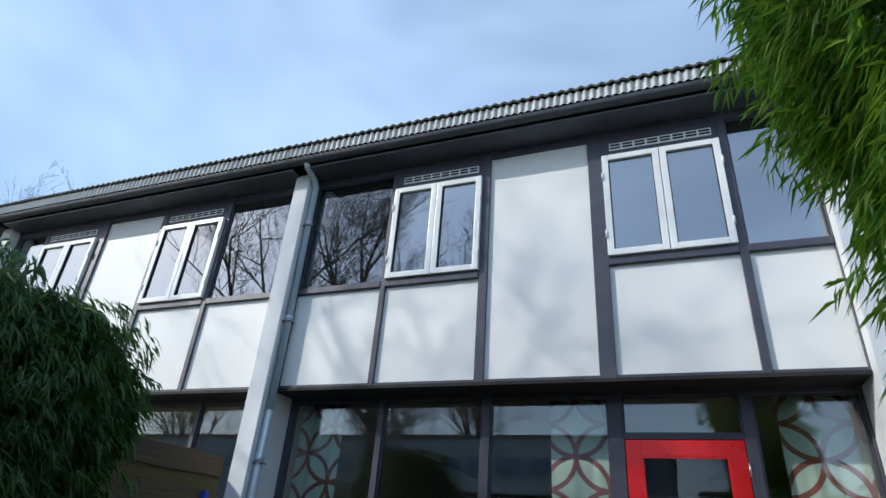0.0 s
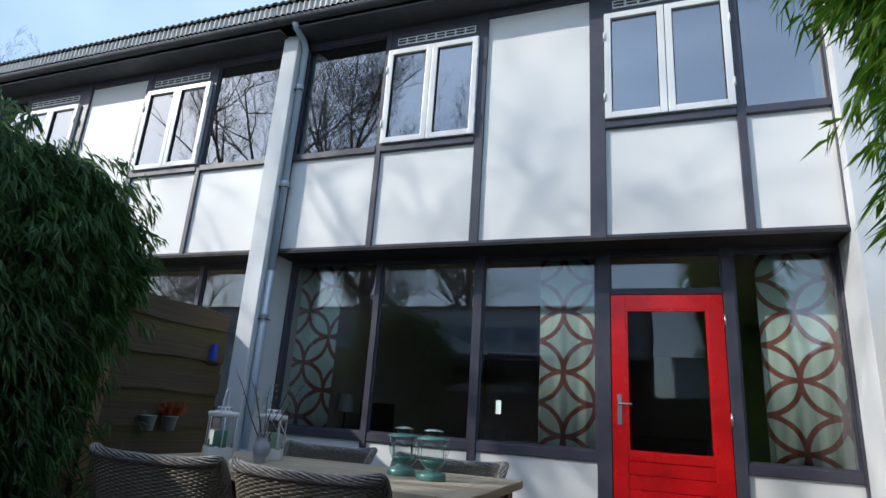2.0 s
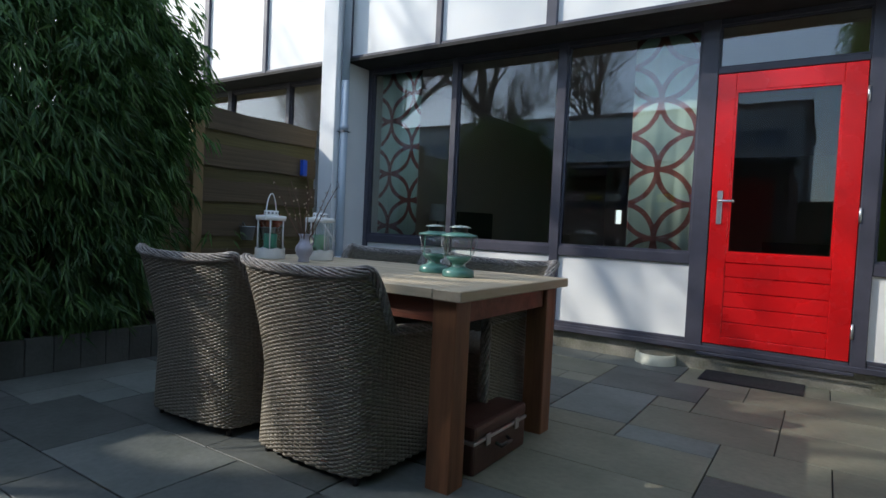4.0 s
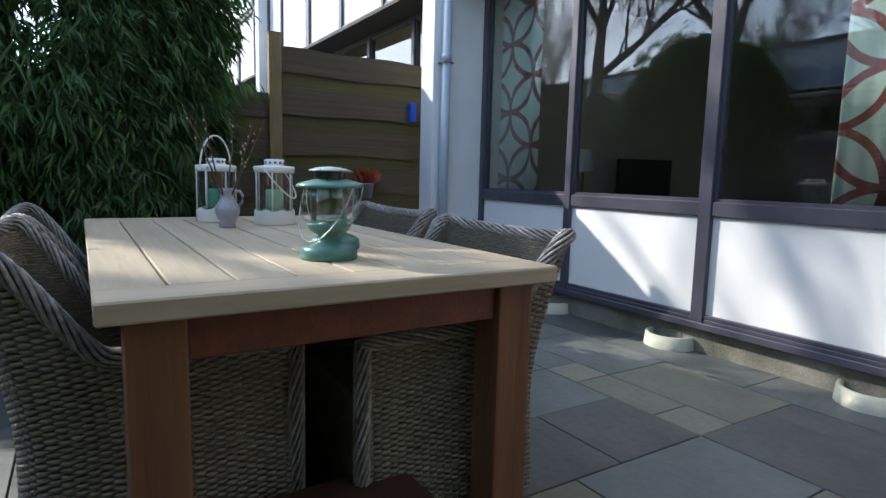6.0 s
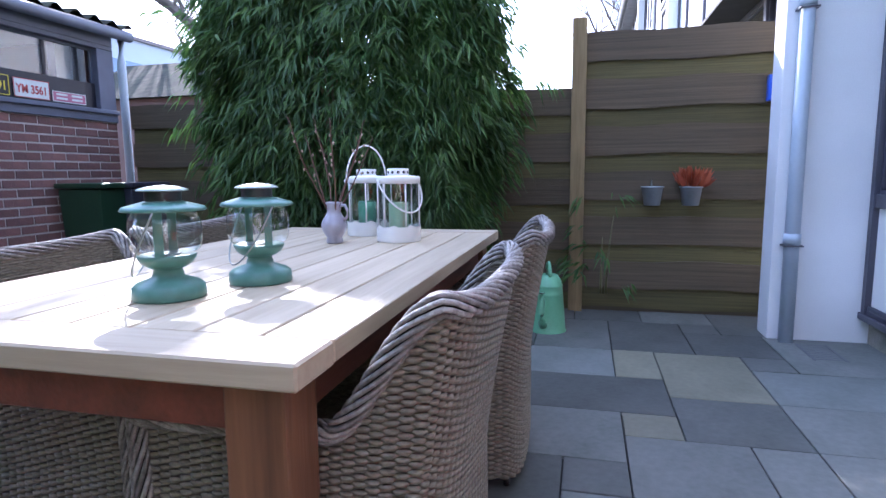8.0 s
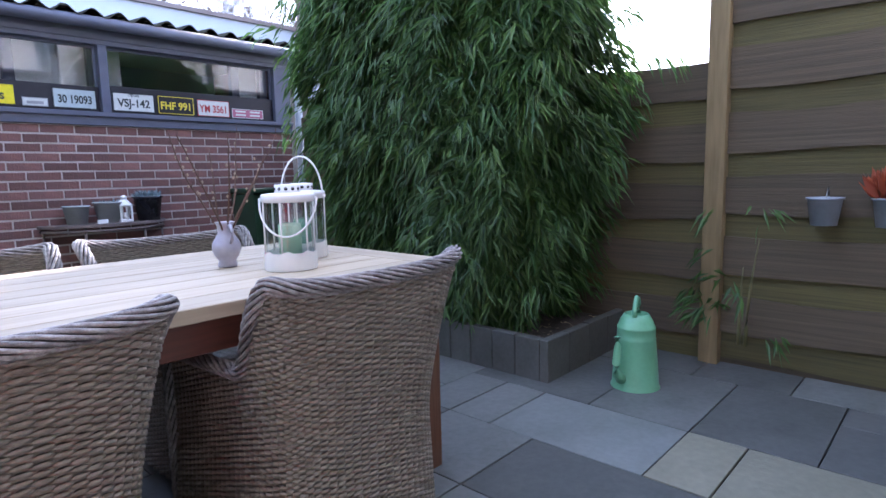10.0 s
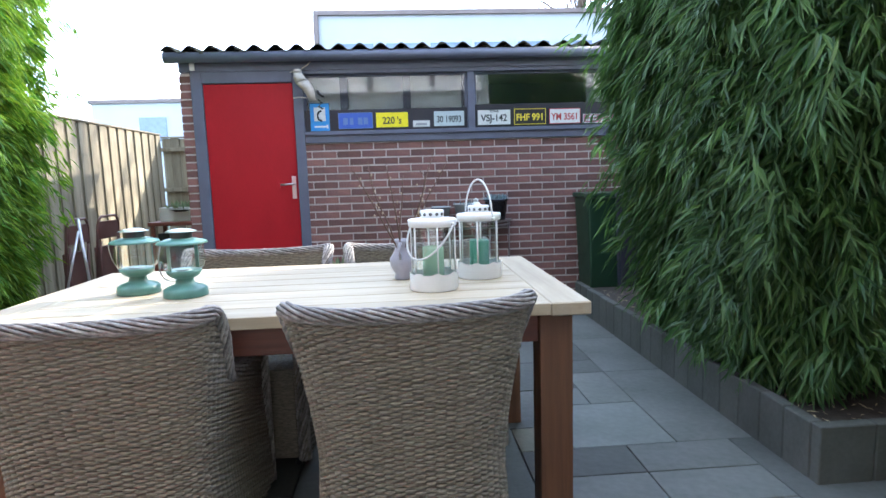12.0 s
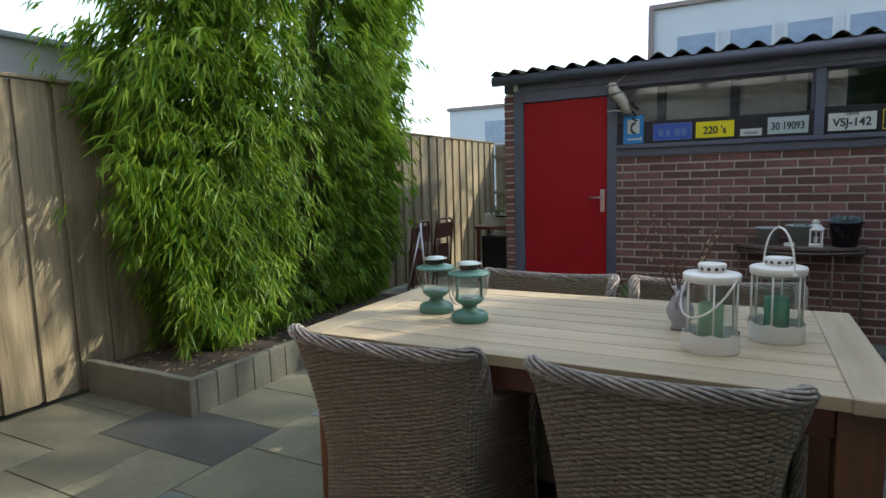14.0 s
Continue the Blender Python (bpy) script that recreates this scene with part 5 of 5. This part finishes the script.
part("edging", boxes([(-.109, -.239, .125, .109, .239, .139)], .003), M_STEEL, case, "bright metal edging round the opening")
for y in (-.13, .13):
    part("latch", boxes([(.109, y - .018, .105, .115, y + .018, .155)], .002), M_STEEL, case, "bright metal latch")
part("handle", tube([(.106, -.05, .09), (.13, -.045, .08), (.13, .045, .08), (.106, .05, .09)], .008, 8), M_BLACK, case, "black carrying handle")

# ---- watering can ----
can = thing("watering_can", "mint-green enamelled watering can standing on the slabs", "watering can")
can.matrix_basis = pose(0.06, -1.82, -0.012, 0, 0, -76) @ Matrix.Diagonal((1.06, 1.06, 1.07, 1))
part("body", lathe([(.001, .004), (.105, .004), (.110, .0), (.112, .012), (.106, .02), (.100, .10), (.088, .235), (.089, .240), (.086, .246), (.085, .285), (.087, .289), (.084, .294), (.072, .325), (.055, .352), (.051, .353), (.050, .33), (.001, .32)], 40), M_CAN, can)
part("spout", tube([(.045, .085, .06), (.06, .115, .09), (.062, .125, .14), (.058, .12, .22), (.062, .128, .265)], .026, 12, r1=.013), M_CAN, can, "short side spout")
part("spout_mouth", lathe([(.014, 0), (.017, .002), (.014, .006)], 14, (.062, .128, .262)), M_DARK, can)
part("handle", tube([(.0, -.05, .345), (0, -.052, .385), (0, -.03, .415), (0, .0, .425), (0, .03, .412), (0, .05, .375), (0, .055, .345)], .011, 10), M_CAN, can, "arched carrying handle")

# ---- small things round the patio ----
dm = thing("doormat", "black rubber doormat on the slabs by the red door", "mat", at=(3.79, -0.155, -0.004))
part("mat", boxes([(-.32, -.17, 0, .32, .17, .016)], .004), M_MAT, dm)
for i, x in enumerate((0.98, 2.02, 3.10)):
    g = thing("vent_well", "cream half-round stone kerb round a wall vent", "kerb", "vent wells along the plinth", at=(x, 0.02, -0.012))
    bm = bmesh.new()
    n = 18
    sec = []
    for k in range(n + 1):
        a = math.pi * k / n
        sec.append([bm.verts.new((-r * math.cos(a), -r * math.sin(a), z)) for r, z in ((.125, 0), (.13, .085), (.137, .09), (.152, .088), (.160, 0))])
    for a, b in zip(sec, sec[1:]):
        for k in range(4):
            bm.faces.new((a[k], a[k + 1], b[k + 1], b[k])).smooth = True
    part("kerb", bm, M_CERAM, g)
    part("vent_hole", boxes([(-.06, .003, .05, .06, .012, .11)]), M_CONC, g)

dr = thing("drain_grate", "small dark metal drain grate set in the slabs", "grate", at=(0.24, -0.30, -0.008))
for i in range(9):
    part("bar", boxes([(-.14 + i * .033, -.07, 0, -.122 + i * .033, .07, .010)], .002), M_ZINC, dr)
part("rim", boxes([(-.15, -.085, 0, .16, -.071, .011), (-.15, .071, 0, .16, .085, .011)]), M_ZINC, dr)

# pots hung on the left fence
for y, pl_, lab in ((-1.15, None, "galvanised pot hung on the dark fence"), (-0.90, M_HEATHER, "galvanised pot of orange heather hung on the dark fence")):
    p = pot(lab, -.46, y, .785, .075, .13, M_GALV, pl_, 220, seed=6, spread=.17, name="hanging_pot")
    part("hook", tube([(-.02, 0, .12), (-.07, 0, .17), (-.085, 0, .12)], .004, 6), M_WIRE, p)
part_blue = thing("blue_box", "small blue plastic box on the fence end by the wall", "box", at=(-.515, -.42, 1.47))
part("box", boxes([(-.02, -.03, 0, .03, .03, .17)], .008), M_BLUE, part_blue)

# grey plant box by the right fence
pb = thing("plant_box", "grey box planter with a sparse grey-green shrub", "planter", at=(5.13, -1.35, -.012))
part("box", boxes([(-.24, -.24, 0, .24, .24, .34)], .008), M_PLANTER, pb)
part("soil", boxes([(-.22, -.22, .335, .22, .22, .343)]), M_SOIL, pb)
sb = thing("shrub", "sparse grey-green shrub in the grey box", "shrub", at=(5.13, -1.35, .33))
bmt = bmesh.new()
rng = random.Random(2)
lv, lf = [], []
for i in range(26):
    a = rng.uniform(0, 6.28)
    d = Vector((.6 * math.cos(a), .6 * math.sin(a), 1)).normalized()
    p = Vector((0, 0, 0)); L = rng.uniform(.2, .5)
    pts = [p.copy()]
    for k in range(8):
        d = (d + Vector((rng.uniform(-.18, .18), rng.uniform(-.18, .18), 0))).normalized()
        p = p + d * L / 8; pts.append(p.copy())
        if k > 1:
            for q in range(4):
                w_ = Vector((rng.uniform(-1, 1), rng.uniform(-1, 1), rng.uniform(-.3, 1))).normalized()
                s_ = w_.cross(Vector((rng.uniform(-1, 1), .3, 1))).normalized() * .006
                n0 = len(lv)
                lv += [p, p + w_ * .015 + s_, p + w_ * .032, p + w_ * .015 - s_]
                lf.append((n0, n0 + 1, n0 + 2, n0 + 3))
    tube(pts, .004, 5, bmt, .0015)
part("stems", bmt, M_TWIG, sb)
tagged(arr_mesh("leaves", lv, lf, M_SHRUB, sb, smooth=False), kind="stuff")


# ---- distance ----
def bare_tree(name_seed, at, hgt, spread=1.0):
    t = thing("bare_tree", "tall leafless tree behind the gardens", "tree", "bare trees", at=at)
    rng = random.Random(name_seed)
    vs, fs = [], []

    def limb(p, d, r, L, depth):
        n = 7 if depth == 0 else 5 if depth < 3 else 3
        k = 8 if depth == 0 else 5 if depth < 3 else 3
        q, dd, n0 = p.copy(), d.copy(), 0
        a_ = d.cross(Vector((.3, .2, 1))).normalized(); b_ = d.cross(a_).normalized()
        for i in range(n + 1):
            rr = max(.004, r * (1 - (.9 if depth == 0 else .7) * i / n))
            n1 = n0 if i else 0
            n0 = len(vs)
            for j in range(k):
                w_ = 2 * math.pi * j / k
                vs.append(q + rr * (math.cos(w_) * a_ + math.sin(w_) * b_))
            if i:
                for j in range(k):
                    fs.append((n1 + j, n1 + (j + 1) % k, n0 + (j + 1) % k, n0 + j))
            if i < n:
                wob = .09 if depth == 0 else .2
                dd = (dd + Vector((rng.uniform(-wob, wob), rng.uniform(-wob, wob), .06))).normalized()
                q = q + dd * L / n
                if depth < 5 and (depth > 0 or i > 1):
                    for _ in range(2):
                        if rng.random() < (.9 if depth < 2 else .72):
                            o = Vector((rng.uniform(-1, 1), rng.uniform(-1, 1), rng.uniform(-.1, .8))).normalized()
                            limb(q, (dd * .6 + o * .8 * spread).normalized(), min(rr * .55, r * .4), L * rng.uniform(.38, .58), depth + 1)
    limb(Vector((0, 0, -.1)), Vector((0, 0, 1)), hgt * .021, hgt * .72, 0)
    tagged(arr_mesh("crown", vs, fs, M_BARK, t), kind="stuff")
    return t


t1 = bare_tree(1, (-8.0, -9.9, 0), 13)
t2 = bare_tree(5, (-18.5, -1.0, 0), 10)
bare_tree(9, (-6.2, -14.0, 0), 17)
copy_thing(t1, pose(-4.0, -19.0, 0, 0, 0, 140))
copy_thing(t2, pose(-17.0, -17.0, 0, 0, 0, 70))
copy_thing(t1, pose(-17.0, 9.0, 0, 0, 0, 210))
copy_thing(t2, pose(-11.0, -22.0, 0, 0, 0, 200))

far = thing("apartment_building", "pale flat-roofed building with a strip of windows behind the shed", "building", at=(3.55, -14.5, 0))
part("wall", boxes([(-22, -8, 0, 0, 0, 4.95)]), M_FARWHITE, far)
part("roof_edge", boxes([(-22.05, -8, 4.95, .08, .08, 5.05)]), M_FARBROWN, far)
part("corner_trim", boxes([(-.02, -.02, 0, .09, .09, 4.949)]), M_FARBROWN, far)
for i in range(20):
    w = part("window", boxes([(-.45 - i * 1.05 - .9, .004, 3.70, -.45 - i * 1.05, .05, 4.36)]), M_FARWHITE, far)
    part("pane", boxes([(-.45 - i * 1.05 - .83, .051, 3.76, -.45 - i * 1.05 - .07, .06, 4.30)]), mat("far_pane", (0.18, 0.26, 0.38), 0.1, var=0.3) if i == 0 else bpy.data.materials["far_pane"], w)
f2 = thing("far_house", "pale two-storey house in the distance", "house", at=(9.5, -26, 0))
part("wall", boxes([(-5, -4, 0, 5, 0, 4.6)]), M_FARWHITE, f2)
part("roof_edge", boxes([(-5.1, -4, 4.6, 5.1, .1, 4.75)]), M_FARBROWN, f2)
for x in (-3, -.5, 2):
    part("window", boxes([(x, .0, 3.0, x + 1.1, .05, 4.0)]), bpy.data.materials["far_pane"], f2)
f3 = thing("far_shed", "small dusky gabled outbuilding behind the dark fence", "shed", at=(-4.2, -7.2, 0))
part("wall", boxes([(-1.2, -1.4, 0, 1.2, 1.4, 2.1)]), M_FARTILE, f3)
bm = bmesh.new()
a = [bm.verts.new(v) for v in ((-1.35, -1.5, 2.05), (-1.35, 1.5, 2.05), (0, 1.5, 2.75), (0, -1.5, 2.75), (1.35, 1.5, 2.05), (1.35, -1.5, 2.05))]
bm.faces.new((a[0], a[1], a[2], a[3])); bm.faces.new((a[3], a[2], a[4], a[5])); bm.faces.new((a[1], a[4], a[2])); bm.faces.new((a[0], a[3], a[5])); bm.faces.new((a[0], a[5], a[4], a[1]))
part("roof", bm, M_ROOF, f3)

# ---- paving slabs, last ----
PX, PY, PM = 1.10, -0.53, 0.2255
occ = {}
known = [(0, -3, 2, 2, 0), (2, -4, 2, 2, 0), (3, -5, 1, 1, 0), (1, -4, 1, 1, 1), (1, -6, 2, 2, 0), (5, -2, 2, 1, 1), (6, -4, 2, 2, 0), (0, -1, 2, 2, 0),
         (-2, -11, 2, 2, 2), (-4, -13, 2, 4, 0), (-4, -16, 2, 3, 0), (-3, -7, 2, 3, 2), (-2, -13, 1, 2, 0)]
slabs = []
rng = random.Random(21)
I0, I1, J0, J1 = -8, 18, -40, 2


def place(i, j, w, hh, stone=None):
    cells = [(i + a, j + b) for a in range(w) for b in range(hh)]
    if any(c in occ or not (I0 <= c[0] <= I1 and J0 <= c[1] <= J1) for c in cells):
        return False
    for c in cells:
        occ[c] = 1
    # beyond x 2.8 mostly olive slabs, painting in the sunlit warmth there
    slabs.append((i, j, w, hh, rng.choice((1, 1, 1, 0, 2) if PX + i * PM > 2.8 else (0, 0, 0, 0, 0, 1, 2)) if stone is None else stone))
    return True


for s in known:
    place(*s)
for j in range(J1, J0 - 1, -1):
    for i in range(I0, I1 + 1):
        if (i, j) in occ:
            continue
        opts = [(3, 2), (2, 2), (2, 3), (3, 3), (4, 2), (2, 1), (4, 3), (3, 2), (2, 2), (3, 2), (4, 2)]
        rng.shuffle(opts)
        for w, hh in opts + [(1, 1)]:
            if place(i, j - hh + 1, w, hh):
                break
meshes = {}
for i, j, w, hh, stone in slabs:
    if (w, hh, stone) not in meshes:
        o = part("slab", boxes([(.003, .003, -.02, w * PM - .003, hh * PM - .003, 0)], 0.002), (M_SLAB, M_SLAB_OLIVE_SUNLIT, M_SLAB_PALE)[stone], pavement)
        meshes[(w, hh, stone)] = o.data
    else:
        o = new("slab", meshes[(w, hh, stone)]); o.parent = pavement
    x, y = PX + i * PM, PY + j * PM
    o.location = (x, y, rng.uniform(-.0012, .0012))

# ---- bricks of the shed, last ----
CO = 0.0673
shared = []
for k in range(4):
    bm = boxes([(0, -0.0, 0, .208, .012, .054)], 0.0022)
    for v in bm.verts:
        v.co += Vector((rng.uniform(-.0015, .0015), rng.uniform(-.0012, .0012), rng.uniform(-.0012, .0012)))
    me = bpy.data.meshes.new("brick"); bm.to_mesh(me); bm.free(); me.materials.append(M_BRICK); shared.append(me)
half = bpy.data.meshes.new("brick"); bm = boxes([(0, 0, 0, .098, .012, .054)], .0022); bm.to_mesh(half); bm.free(); half.materials.append(M_BRICK)
for c in range(22):
    z = 0.004 + c * CO
    x = SX0 + .004 + (0.109 if c % 2 else 0)
    if c % 2:
        o = new("brick", half); o.parent = shed; o.location = (SX0 + .004, SY - .010, z)
    while x < 2.60 - .03:
        full_ = x + .208 <= 2.60
        o = new("brick", shared[rng.randrange(4)] if full_ else half)
        if not full_:
            o.scale.x = (2.60 - x) / .098
        o.parent = shed
        o.location = (x, SY - .010 + rng.uniform(-.0015, .0015), z)
        x += .218
for c in range(31):
    z = 0.004 + c * CO
    o = new("brick", half); o.parent = shed; o.location = (3.547, SY - .010, z)
